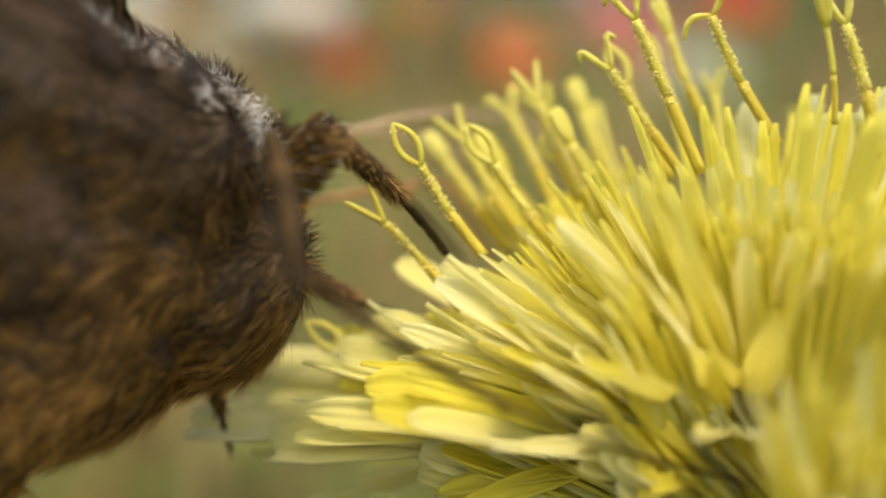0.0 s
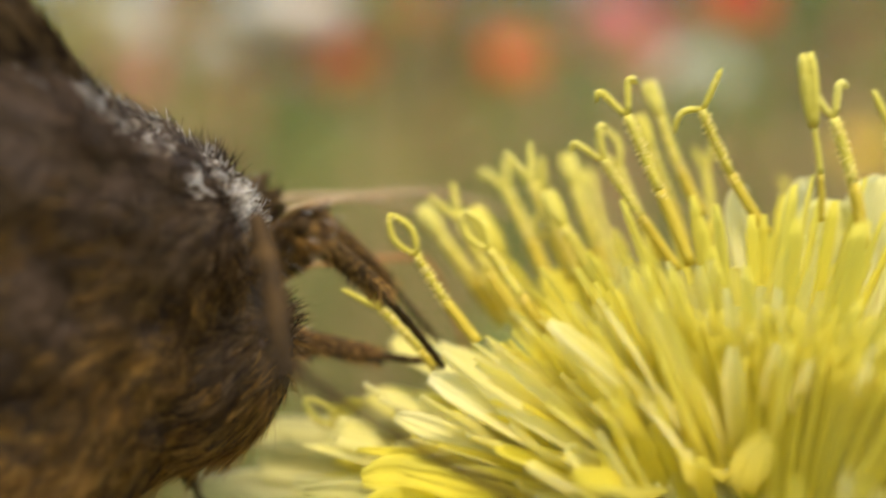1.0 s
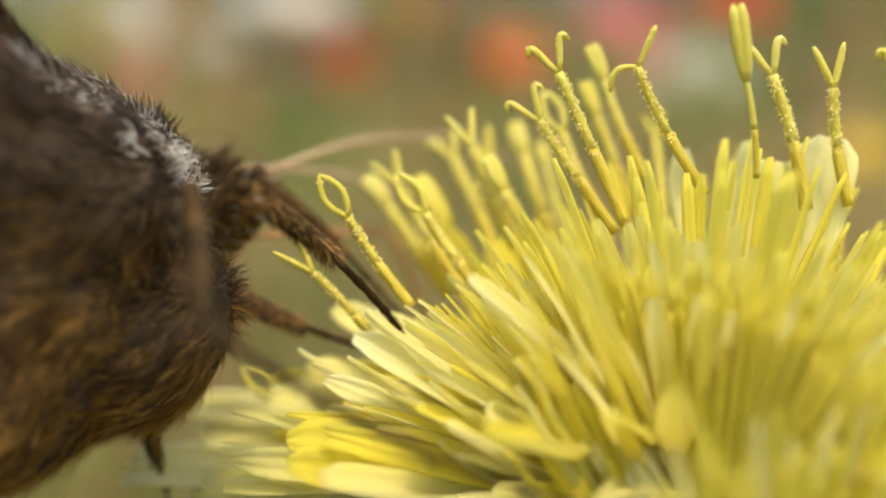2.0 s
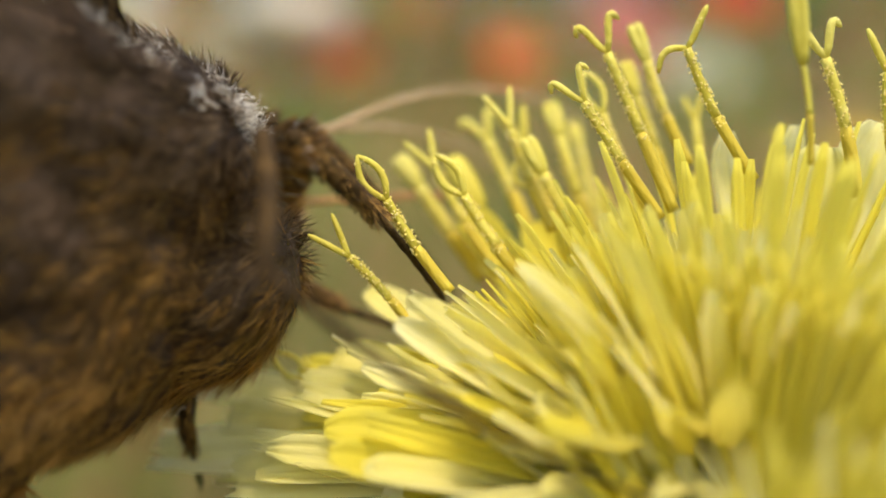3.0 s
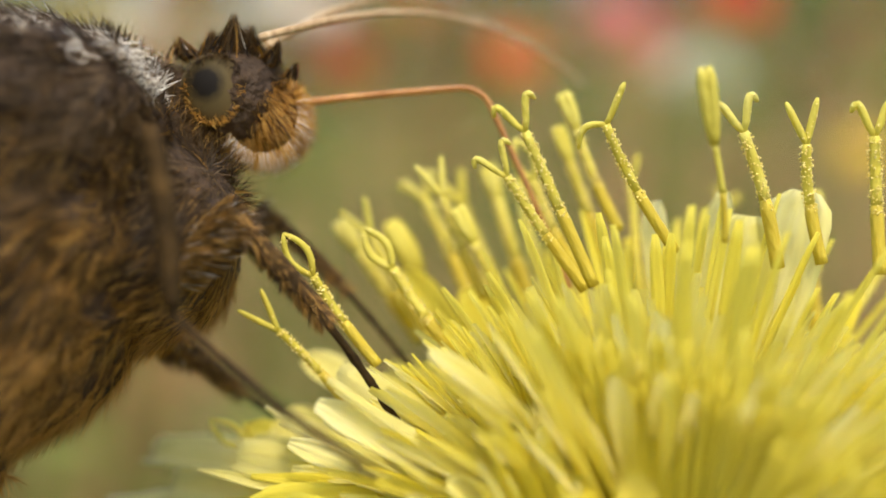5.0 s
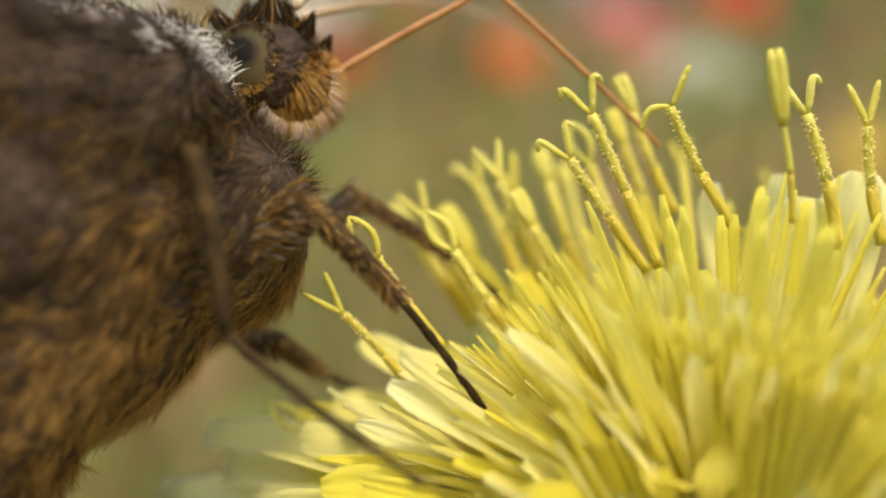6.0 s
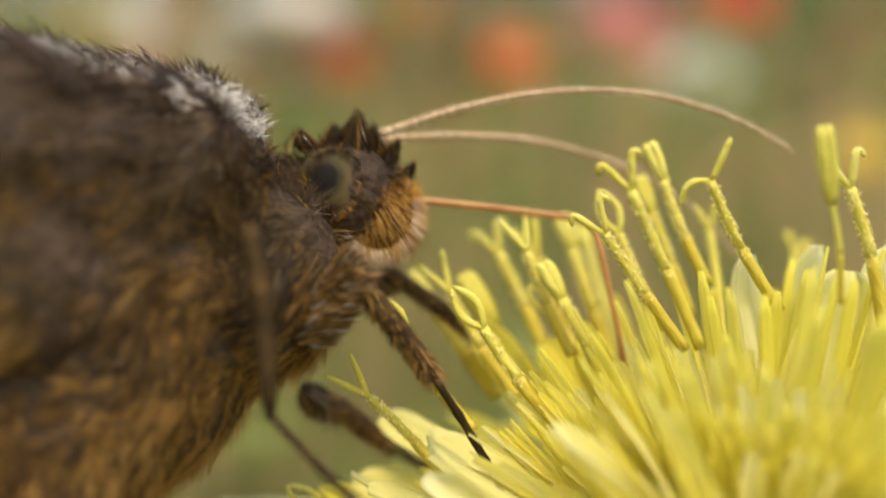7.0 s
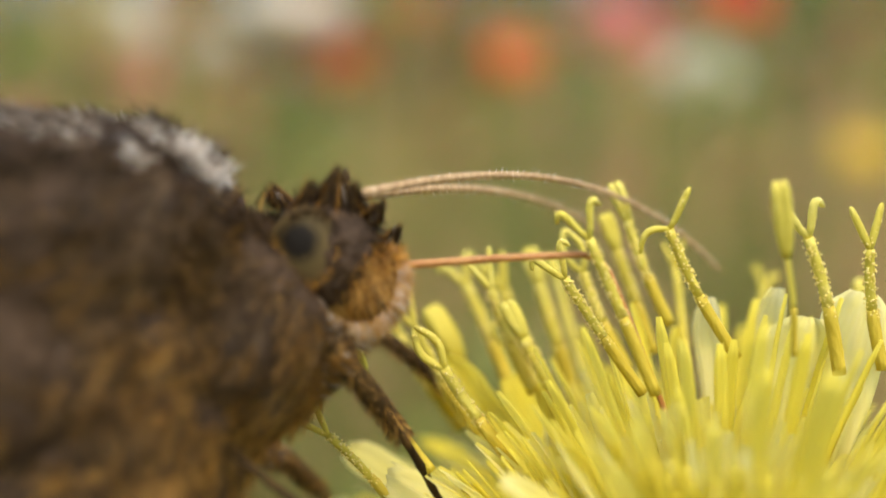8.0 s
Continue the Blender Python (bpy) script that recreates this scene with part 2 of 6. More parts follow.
# ---- the flower head ----
def ligule_mesh(length, width, curl, bend, ribs, seed, tip="round", pleat=0.055, skin=None):
    """A strap-shaped petal: a ribbed trough along +Z that opens to +Y and bends away from it; teeth or a hooded tip."""
    rng = random.Random(seed)
    nu, nv = 13, 16
    top, low = [], []
    tw = rng.uniform(-0.5, 0.5)
    for i in range(nv):
        v = i / (nv - 1)
        wid = width * (0.38 + 0.62 * min(1, v / 0.55) ** 0.8)
        if tip == "taper":
            wid *= 1 - 0.86 * max(0, (v - 0.45) / 0.55) ** 2
        elif v > 0.86:
            wid *= math.sqrt(max(0.06, 1 - ((v - 0.86) / 0.155) ** 2)) if tip != "teeth" else 1 - 0.25 * (v - 0.86) / 0.14
        c = curl * (1 - 0.45 * v) if tip != "hood" else curl * (1 + 0.4 * v)
        for j in range(nu):
            u = 2 * j / (nu - 1) - 1
            a = u * c
            x = wid * math.sin(a) / max(c, 0.2)
            y = wid * (1 - math.cos(a)) / max(c, 0.2)
            y += pleat * width * math.cos(u * math.pi * ribs) * min(1, v * 2)
            y -= bend * length * v * v
            if tip == "hood" and v > 0.8:
                y += 0.9 * width * ((v - 0.8) / 0.2) ** 2
            z = length * v
            if tip == "teeth" and i == nv - 1:
                z += 0.055 * length * (0.5 + 0.5 * math.cos(u * math.pi * 4))
            y += 0.03 * width * noise.noise(Vector((u * 2, v * 5, seed)))
            xx, yy = x * math.cos(tw * v) - y * math.sin(tw * v) * 0.3, y
            top.append(Vector((xx, yy, z)))
            low.append(Vector((xx, yy - 0.055 * MM * (1.5 - v), z)))
    n = nu * nv
    faces = []
    for i in range(nv - 1):
        for j in range(nu - 1):
            k = i * nu + j
            faces += [(k, k + 1, k + nu + 1, k + nu), (n + k, n + k + nu, n + k + nu + 1, n + k + 1)]
    rim = [j for j in range(nu)] + [i * nu + nu - 1 for i in range(1, nv)] + [(nv - 1) * nu + j for j in range(nu - 2, -1, -1)] + [i * nu for i in range(nv - 2, 0, -1)]
    for a, b in zip(rim, rim[1:] + rim[:1]):
        faces.append((b, a, n + a, n + b))
    return mesh_from("ligule", top + low, faces, [skin or PETAL])


def style_mesh(length, kind, seed, thick=0.115):
    """A style that rises out of its ochre anther tube, dusted with pollen, and splits into two curled stigma arms."""
    rng = random.Random(seed)
    s = Shape()
    sway = [rng.uniform(-0.05, 0.05) * length for _ in range(2)]
    n = 14

    def at(v):
        return Vector((sway[0] * math.sin(v * 2.6), sway[1] * math.sin(v * 3.1), length * v))

    r = thick * MM
    path = [at(i / n) for i in range(n + 1)]
    radii = [r * (0.8 - 0.1 * i / n) for i in range(n + 1)] if kind == "bud" else [r * (1.25 if i / n < 0.45 else 1.0 if i / n < 0.85 else 0.95) for i in range(n + 1)]
    cut = int(n * 0.5)
    s.tube(path[:cut + 1], radii[:cut + 1], 8, 1)
    s.tube(path[cut:], radii[cut:], 8, 0)
    arm = {"fork": 0.85, "curl": 0.8, "loop": 0.95, "club": 0.8, "bud": 1.3, "vee": 0.8}[kind] * MM
    turn = rng.uniform(-0.25, 0.25)
    for side in (-1, 1):
        pts = []
        for i in range(9):
            v = i / 8
            if kind == "fork":
                a = side * (0.45 + 1.25 * v) if side < 0 else side * (0.55 - 0.9 * v)
                q = Vector((math.sin(a) * 0.8, 0, math.cos(a))) * arm * v
                q = Vector((side * arm * (0.75 * v ** 0.8), 0, arm * (0.75 * v - (0.95 * v * v if side < 0 else 0.15 * v * v))))
            elif kind == "curl":
                q = Vector((side * arm * 0.5 * v ** 0.7, 0, arm * (0.75 * math.sin(v * 2.3))))
            elif kind == "loop":
                q = Vector((side * arm * 0.2 * math.sin(v * math.pi), 0, arm * v))
            elif kind == "vee":
                q = Vector((side * arm * 0.36 * v, 0, arm * v))
            else:
                q = Vector((side * 0.07 * MM * math.sin(v * math.pi * 0.6), 0, arm * v))
            pts.append(at(1) + Matrix.Rotation(turn, 3, "Z") @ q)
        fat = {"club": 0.95, "bud": 1.25}.get(kind, 0.64)
        s.tube(pts, [r * fat * (0.85 + 0.35 * math.sin(math.pi * (i / 8) ** 0.8)) * (0.55 if i == 8 else 1) for i in range(9)], 7, 0)
        if kind not in ("bud",):
            for _ in range(9):
                i = rng.randrange(1, 8)
                d = Vector((rng.gauss(0, 1), rng.gauss(0, 1), rng.gauss(0, 0.4))).normalized()
                s.grain(pts[i] + d * r * fat * 1.05, rng.uniform(0.018, 0.03) * MM, 2)
    if kind != "bud":
        for _ in range(150):
            v = rng.uniform(0.42, 1.0)
            a = rng.uniform(0, 2 * math.pi)
            s.grain(at(v) + Vector((math.cos(a), math.sin(a), 0)) * r * rng.uniform(1.05, 1.35), rng.uniform(0.013, 0.03) * MM, 2)
    return s.mesh("style", [STYLE, ANTHER, POLLEN])


flower = empty("yellow_flower", Matrix.Translation((0, 0, 0)), "shaggy bright yellow composite flower head on a green stem", "flower")

s = Shape()
s.ball((0, 0, -0.2 * MM), 3.1 * MM, 24, 12, 0, (1, 1, 0.55))
part("receptacle", s.mesh("receptacle", [PETAL]), flower, "domed yellow flower base")
s = Shape()
stem_path = [(0.004 * math.sin(i * 0.5), 0.008 * (i / 16) ** 2, -1.4 * MM - (EYE_Z - 0.0072) * i / 16) for i in range(17)]
s.tube(stem_path, [1.5 * MM + 0.9 * MM * i / 16 for i in range(17)], 10)
part("stem", s.mesh("stem", [STEM]), flower, "long green stem")
for k in range(21):
    a = 2 * math.pi * k / 21
    s = Shape()
    vs, fs = [], []
    for i in range(7):
        v = i / 6
        rr = (1.5 + 1.3 * math.sin(v * 1.5)) * MM
        wd = 0.75 * MM * (1 - v) ** 0.6 + 0.03 * MM
        for j in (-1, 0, 1):
            vs.append(Vector((rr + 0.1 * MM * (1 - abs(j)), wd * j, -2.6 * MM + 1.9 * MM * v)))
    for i in range(6):
        for j in range(2):
            fs.append((i * 3 + j, i * 3 + j + 1, i * 3 + j + 4, i * 3 + j + 3))
    s.add(vs, fs)
    part("bract", s.mesh("bract", [BRACT]), flower, m=Matrix.Rotation(a, 4, "Z"))

LIG = {
    "strap": [ligule_mesh(6.9 * MM, 0.17 * MM, 0.9, 0.03, 2, 60 + k, "round") for k in range(6)],
    "inner": [ligule_mesh(5.6 * MM, 0.42 * MM, 1.9, 0.02, 2, k, "hood") for k in range(5)],
    "mid": [ligule_mesh(6.6 * MM, 0.46 * MM, 1.2, 0.06, 3, 10 + k, "round") for k in range(6)],
    "outer": [ligule_mesh(8.8 * MM, 0.46 * MM, 1.0, 0.10, 3, 20 + k, "teeth" if k % 2 else "round", 0.08, PETAL_PALE if k < 5 else None) for k in range(6)],
}
KINDS = ("fork", "curl", "loop", "vee", "club", "bud")
STY = {k: [style_mesh(7.6 * MM, k, 40 + 7 * i + j) for j in range(2)] for i, k in enumerate(KINDS)}


def lean(x, y, z):
    """The head nods away from its open side: florets there stand up instead of reaching out."""
    if y < 0:
        z, y = max(z, 0) + 0.45 * abs(y), 0.36 * y
    return Vector((x, y, z)).normalized()


def floret(theta, phi, zone, scale, rng, style=None, reach=1.0):
    """A floret at the angle theta from the flower's axis and phi round it."""
    u = Vector((math.sin(theta) * math.cos(phi), math.sin(theta) * math.sin(phi), math.cos(theta)))
    d = lean(*u)
    base = Vector((u.x * 2.4, u.y * 2.4, u.z * 1.1)) * MM
    m = axis_pose(base, d + Vector((rng.gauss(0, 0.05), rng.gauss(0, 0.05), rng.gauss(0, 0.05))), (0, -0.8, 0.6) if zone == "outer" else (0, 0, 1) if theta > 0.25 else (-d.x, -d.y, 0.01))
    lig = part("ligule", rng.choice(LIG[zone]), flower, m=m @ Matrix.Rotation(rng.uniform(-0.5, 0.5), 4, "Z") @ Matrix.Scale(scale, 4))
    if style:
        part("style", rng.choice(STY[style]), lig, m=pose(0, 0.22 * MM, 0.4 * MM, rng.uniform(-3, 3), rng.uniform(-3, 3), rng.uniform(0, 360)) @ Matrix.Scale(reach, 4))


rng = random.Random(5)
GOLD = math.pi * (3 - math.sqrt(5))
for k in range(240):
    th = math.acos(1 - 1.12 * (k + 0.5) / 240)
    ph = k * GOLD
    facing = math.sin(th) * math.sin(ph)      # towards the open meadow path when negative
    tilt = math.acos(max(-1, min(1, lean(math.sin(th) * math.cos(ph), math.sin(th) * math.sin(ph), math.cos(th)).z)))
    if tilt < 0.95:
        zone, sc = ("inner", rng.uniform(0.8, 1.05)) if k % 6 == 0 and facing > 0 else ("strap", rng.uniform(0.72, 0.97) * (1 - 0.12 * math.cos(tilt)))
    elif tilt < 1.2:
        zone, sc = "mid", rng.uniform(0.82, 1.05)
    else:
        zone, sc = "outer", rng.uniform(0.85, 1.02)
    # the side where the moth feeds is worn low and short
    for _ in range(12):
        reach = 2.3 + sc * {"strap": 6.9, "inner": 5.6, "mid": 6.6, "outer": 8.8}[zone]
        d = lean(math.sin(th) * math.cos(ph), math.sin(th) * math.sin(ph), math.cos(th))
        x, z = reach * d.x, reach * d.z
        if x < -4 and x < -9.0 + max(0, z - 1.4) * 1.75:
            sc *= 0.93
    sty = None
    if k % 6 == 0 and facing > 0.1 and math.sin(th) * math.cos(ph) > -0.5:
        sty = rng.choice(("club", "vee", "curl", "loop"))
    floret(th, ph, zone, sc, rng, sty, rng.uniform(0.78, 0.88))

# the crowded short florets between the others
s = Shape()
rng = random.Random(9)
for k in range(560):
    th, ph = math.acos(1 - 1.05 * (k + 0.5) / 560), k * GOLD + 0.4
    u = Vector((math.sin(th) * math.cos(ph), math.sin(th) * math.sin(ph), math.cos(th)))
    d = (lean(*u) + Vector((rng.gauss(0, 0.07), rng.gauss(0, 0.04), rng.gauss(0, 0.05)))).normalized()
    m = axis_pose(Vector((u.x * 2.3, u.y * 2.3, u.z * 1.0)) * MM, d, (0, 0, 1) if th > 0.25 else (-d.x, -d.y, 0.01)) @ Matrix.Rotation(rng.uniform(-0.9, 0.9), 4, "Z")
    long, wide = rng.uniform(3.4, 4.9) * MM * (0.85 + 0.2 * math.sin(th)), rng.uniform(0.14, 0.24) * MM
    vs = []
    for i in range(7):
        v = i / 6
        w = wide * (0.5 + 0.5 * v) * (1 if i < 6 else 0.35)
        for u in (-1, -0.45, 0.45, 1):
            vs.append(m @ Vector((w * u, 0.7 * w * u * u - 0.05 * long * v * v, long * v)))
    s.add(vs, [(i * 4 + j, i * 4 + j + 1, i * 4 + j + 5, i * 4 + j + 4) for i in range(6) for j in range(3)])
mass = part("floret_mass", s.mesh("floret_mass", [PETAL]), flower, "crowded short yellow florets")
tagged(mass, kind="stuff")

# the skirt of curled outer petals below, each with its own twist
LIG["skirt"] = [ligule_mesh(6.4 * MM, 1.35 * w * MM, c, bend, 3, 70 + k, "round" if k % 2 else "taper", 0.09, PETAL_PALE if k % 3 else None) for k, (w, c, bend) in enumerate(((0.36, 1.5, 0.10), (0.42, 1.8, -0.08), (0.34, 1.3, 0.16), (0.46, 1.6, 0.03), (0.38, 2.0, -0.12), (0.32, 1.4, 0.2)))]
rng = random.Random(31)
for k in range(64):
    a = math.pi * (0.93 + 0.55 * ((k * 0.618) % 1)) if k % 4 else rng.uniform(0, 2 * math.pi)
    d = Vector((math.cos(a), 0.6 * math.sin(a), rng.uniform(-0.05, 0.5)))
    foot = Vector((d.x * rng.uniform(1.8, 4.6), d.y * 2.4, -0.5 + 1.2 * rng.random()))
    m = axis_pose(foot * MM, d + Vector((0, rng.gauss(0, 0.16), rng.gauss(0, 0.1))), (0, -0.6, 0.8)) @ Matrix.Rotation(rng.uniform(-0.5, 0.5), 4, "Z")
    part("ligule", rng.choice(LIG["skirt"]), flower, m=m @ Matrix.Scale(rng.uniform(0.55, 0.9), 4))

LIG["lap"] = [ligule_mesh(6.4 * MM, w * MM, 0.8, bend, 3, 110 + k, "round", 0.07, PETAL_PALE if k % 2 else None) for k, (w, bend) in enumerate(((0.5, 0.10), (0.62, 0.16), (0.45, 0.05), (0.55, 0.2)))]
# petals that lie over the skirt on the moth's side and towards the open side
for k in range(96):
    u, v = (k * 0.618 + 0.15) % 1, (k * 0.3819 + 0.4) % 1
    tip = Vector((-6.2 + 5.8 * u, -1.2 - 4.4 * v * (0.3 + 0.7 * u), -1.2 + 2.8 * rng.random() + 0.2 * u))
    foot = Vector((0.6 + 0.25 * tip.x, -0.6 + 0.4 * tip.y, -1.9))
    m = axis_pose(foot * MM, tip - foot, (0, -0.55, 0.8)) @ Matrix.Rotation(rng.uniform(-0.35, 0.35), 4, "Z")
    part("ligule", rng.choice(LIG["lap"]), flower, m=m @ Matrix.Scale((tip - foot).length / 6.4, 4))

# long narrow petals on the open side of the head: a fan from its foot to the rim, layer before layer
LIG["near"] = [ligule_mesh(6.2 * MM, w * MM, 0.9, 0.03, 2, 80 + k, "taper", 0.05) for k, w in enumerate((0.10, 0.12, 0.14, 0.17))]
for k in range(300):
    a = radians(4 + 170 * ((k * 0.618 + 0.1) % 1))
    out = max(0.0, min(1.0, (math.cos(a) + 0.93) / 0.55))     # on the moth's side they lie further back
    y = -0.8 - out * 5.6 * ((k * 0.3819) % 1)
    k1 = 1 + y / 22.0
    reach = (4.9 + 1.5 * abs(math.cos(a))) * rng.uniform(0.62, 1.0 if math.cos(a) < -0.3 else 0.88) * k1
    tip = Vector((math.cos(a) * reach + 0.25 * y, y, math.sin(a) * reach * 0.95 - 0.25 * y))
    foot = Vector((math.cos(a) * 0.9 + 0.1 * y, 0.5 * y - 0.8, -1.2 - 0.15 * y))
    m = axis_pose(foot * MM, tip - foot, (0, 0.3, 1)) @ Matrix.Rotation(rng.uniform(-0.6, 0.6), 4, "Z")
    part("ligule", rng.choice(LIG["near"]), flower, m=m @ Matrix.Scale((tip - foot).length / 6.2, 4))

# petals that come out of the head towards the open side, over its foot
LIG["front"] = [ligule_mesh(6.2 * MM, w * MM, 0.7, 0.06, 2, 90 + k, "taper", 0.05, PETAL_PALE if k == 1 else None) for k, w in enumerate((0.16, 0.2, 0.24))]
for k in range(130):
    x = -3.4 + 8.4 * ((k * 0.618 + 0.2) % 1)
    y = -3.6 - 4.0 * ((k * 0.3819) % 1) * (1 - 0.3 * abs(x) / 4)
    tip = Vector((x, y, rng.uniform(0.6, 2.6) + 0.3 * (y + 3.6) + 0.75))
    foot = Vector((0.45 * x + 0.5, 0.66 * y, -2.6))
    m = axis_pose(foot * MM, tip - foot, (0, 0.3, 1)) @ Matrix.Rotation(rng.uniform(-0.5, 0.5), 4, "Z")
    part("ligule", rng.choice(LIG["front"]), flower, m=m @ Matrix.Scale((tip - foot).length / 6.2, 4))

# styles that stand clear of the head: tip and foot in millimetres from the flower's centre
STANDING = [
    ('fork', (-1.40, -1.80, 8.43), (0.13, -1.30, 5.64), 0.1),
    ('club', (-1.77, 0.70, 8.86), (-0.77, 0.70, 6.31), 0.11),
    ('curl', (-2.83, -2.20, 8.16), (-1.40, -1.80, 5.04), 0.105),
    ('curl', (-3.19, -1.20, 7.40), (-1.55, -1.00, 5.02), 0.1),
    ('vee', (-4.47, 0.60, 7.48), (-3.58, 0.60, 5.30), 0.11),
    ('club', (-3.32, 2.60, 7.52), (-2.30, 2.20, 4.21), 0.12),
    ('curl', (-4.85, 2.80, 7.10), (-3.96, 2.40, 5.16), 0.11),
    ('vee', (-6.07, 1.20, 6.64), (-4.39, 1.00, 3.83), 0.11),
    ('loop', (-6.99, -1.60, 5.99), (-5.43, -1.20, 3.69), 0.1),
    ('vee', (-7.76, -1.20, 4.71), (-6.57, -1.00, 3.41), 0.09),
    ('bud', (0.27, -3.20, 8.72), (0.76, -2.60, 5.83), 0.088),
    ('curl', (1.09, -1.70, 8.20), (1.76, -1.40, 6.04), 0.12),
]
STANDING += [
    ('vee', (2.39, -1.50, 8.39), (2.77, -1.20, 5.64), 0.11),
    ('curl', (3.78, -1.00, 8.23), (3.89, -1.00, 5.64), 0.12),
    ('loop', (-8.85, 0.50, 2.29), (-7.54, 0.70, 1.28), 0.09),
    ('vee', (-8.46, 0.90, 1.97), (-7.45, 1.00, 1.11), 0.08),
    ('club', (-3.94, 0.30, 6.52), (-2.56, 0.30, 3.88), 0.14),
    ('bud', (-5.40, 2.20, 6.29), (-4.22, 2.00, 4.22), 0.14),
    ('loop', (-5.64, -0.60, 6.11), (-3.74, -0.60, 3.53), 0.12),
    ('club', (3.58, 2.00, 6.94), (3.58, 2.00, 4.93), 0.11),
    ('club', (-6.54, 2.40, 6.30), (-4.69, 2.20, 3.73), 0.13),
    ('vee', (-4.13, 2.60, 7.34), (-3.00, 2.40, 4.68), 0.12),
    ('loop', (-2.71, 0.90, 7.95), (-1.48, 0.80, 5.19), 0.11),
    ('club', (-1.86, 1.60, 8.25), (-0.91, 1.40, 5.52), 0.12),
]
for kind, tip, foot, thick in STANDING:
    tip, foot = Vector(tip) * MM, Vector(foot) * MM
    d = tip - foot
    foot = tip - d.normalized() * min(8.2 * MM, max(d.length, 3.0 * MM))
    arm = {"fork": 0.55, "curl": 0.45, "loop": 0.95, "club": 0.8, "bud": 1.3, "vee": 0.8}[kind] * MM
    n = (tip - foot).length - arm
    me = style_mesh(n, kind, int(tip.x * 1e6) % 997, thick * (0.86 if tip.y < 1.9 * MM else 1.1))
    part("style", me, flower, m=axis_pose(foot, d, (0, 1, 0)))

# broad petals that stand out: foot, tip, kind
BROAD = [
    ('inner', 1, (-0.17, 0.40, 6.63), (0.49, 0.60, 2.74), 0.62),
    ('inner', 2, (1.21, 0.60, 6.81), (1.27, 0.60, 2.74), 0.6),
    ('mid', 3, (1.57, -0.80, 6.32), (1.11, -0.60, 2.68), 0.75),
    ('mid', 4, (2.57, -0.80, 6.79), (1.64, -0.60, 2.68), 0.7),
    ('mid', 5, (1.61, 0.30, 6.08), (1.17, 0.30, 2.56), 0.7),
    ('outer', 6, (-10.35, 2.10, 1.54), (-5.41, 1.50, 0.89), 0.6),
    ('outer', 7, (-9.83, 1.60, 0.87), (-5.18, 1.20, 0.50), 0.65),
    ('mid', 8, (-7.68, 1.00, 2.18), (-4.28, 1.00, 1.22), 0.75),
    ('outer', 9, (-11.08, 1.00, 0.37), (-5.19, 1.00, 0.09), 0.75),
    ('inner', 10, (-3.10, 1.40, 3.91), (-1.45, 1.00, 0.99), 0.5),
    ('mid', 11, (-3.65, 1.80, 4.94), (-1.38, 1.40, 1.03), 0.6),
    ('mid', 12, (-7.01, 1.20, 3.58), (-3.71, 1.00, 1.33), 0.5),
]
BROAD += [
    ('outer', 13, (-9.24, -0.50, 0.13), (-4.55, 0.00, 0.00), 0.8),
    ('outer', 15, (-6.00, -0.70, 3.33), (-3.72, -0.40, 1.70), 0.62),
    ('outer', 16, (-7.96, -0.60, 1.84), (-4.78, -0.30, 0.93), 0.6),
    ('mid', 14, (-5.06, 1.60, 5.29), (-2.53, 1.40, 1.49), 0.6),
]
for zone, k, tip, foot, wide in BROAD:
    tip, foot = Vector(tip) * MM, Vector(foot) * MM
    d = tip - foot
    # hooded inner petals take the paler skin as painted glare
    me = ligule_mesh(d.length, wide * MM, {"inner": 1.6, "mid": 1.1, "outer": 0.8}[zone], 0.05, 3, k, {"inner": "hood", "mid": "round", "outer": "teeth"}[zone], 0.13, PETAL_PALE if zone == "inner" or k in (3, 4, 5, 6, 7, 8, 9, 12, 13, 15, 16) else None)
    part("ligule", me, flower, m=axis_pose(foot, d, (0, -0.5, 0.8)))


# ---- the moth ----
def fur(s, c, r, count, length, width, slots, rng, comb, keep=None, lift=0.55, turn=None, jitter=0.25):
    """Hairs over an ellipsoid, combed along comb; keep(n) says where they grow, slots(n, p) which fur it is."""
    c, r = Vector(c), Vector(r)
    made = 0
    while made < count:
        u = Vector((rng.gauss(0, 1), rng.gauss(0, 1), rng.gauss(0, 1))).normalized()
        p = Vector((u.x * r.x, u.y * r.y, u.z * r.z))
        n = Vector((u.x / r.x, u.y / r.y, u.z / r.z)).normalized()
        if turn:
            p, n = turn @ p, turn @ n
        if keep and not keep(n, c + p):
            made += 0.05
            continue
        g = Vector(comb) - n * n.dot(Vector(comb))
        g = g + Vector((rng.gauss(0, 1), rng.gauss(0, 1), rng.gauss(0, 1))) * jitter
        clump = noise.noise_vector((c + p) * 700) * 0.4
        d = (n * lift + g.normalized() * (1 - lift) + clump * 0.5).normalized()
        side = d.cross(n)
        side = side.normalized() if side.length > 1e-3 else d.orthogonal().normalized()
        side = (side + n * rng.uniform(-0.6, 0.6)).normalized()
        k = rng.uniform(0.55, 1.15)
        s.hair(c + p - n * 0.03 * MM, d, side, length * MM * k, width * MM * rng.uniform(0.6, 1.3), Vector(comb) * 0.5 + Vector((0, 0, -0.35)), slots(n, c + p))
        made += 1


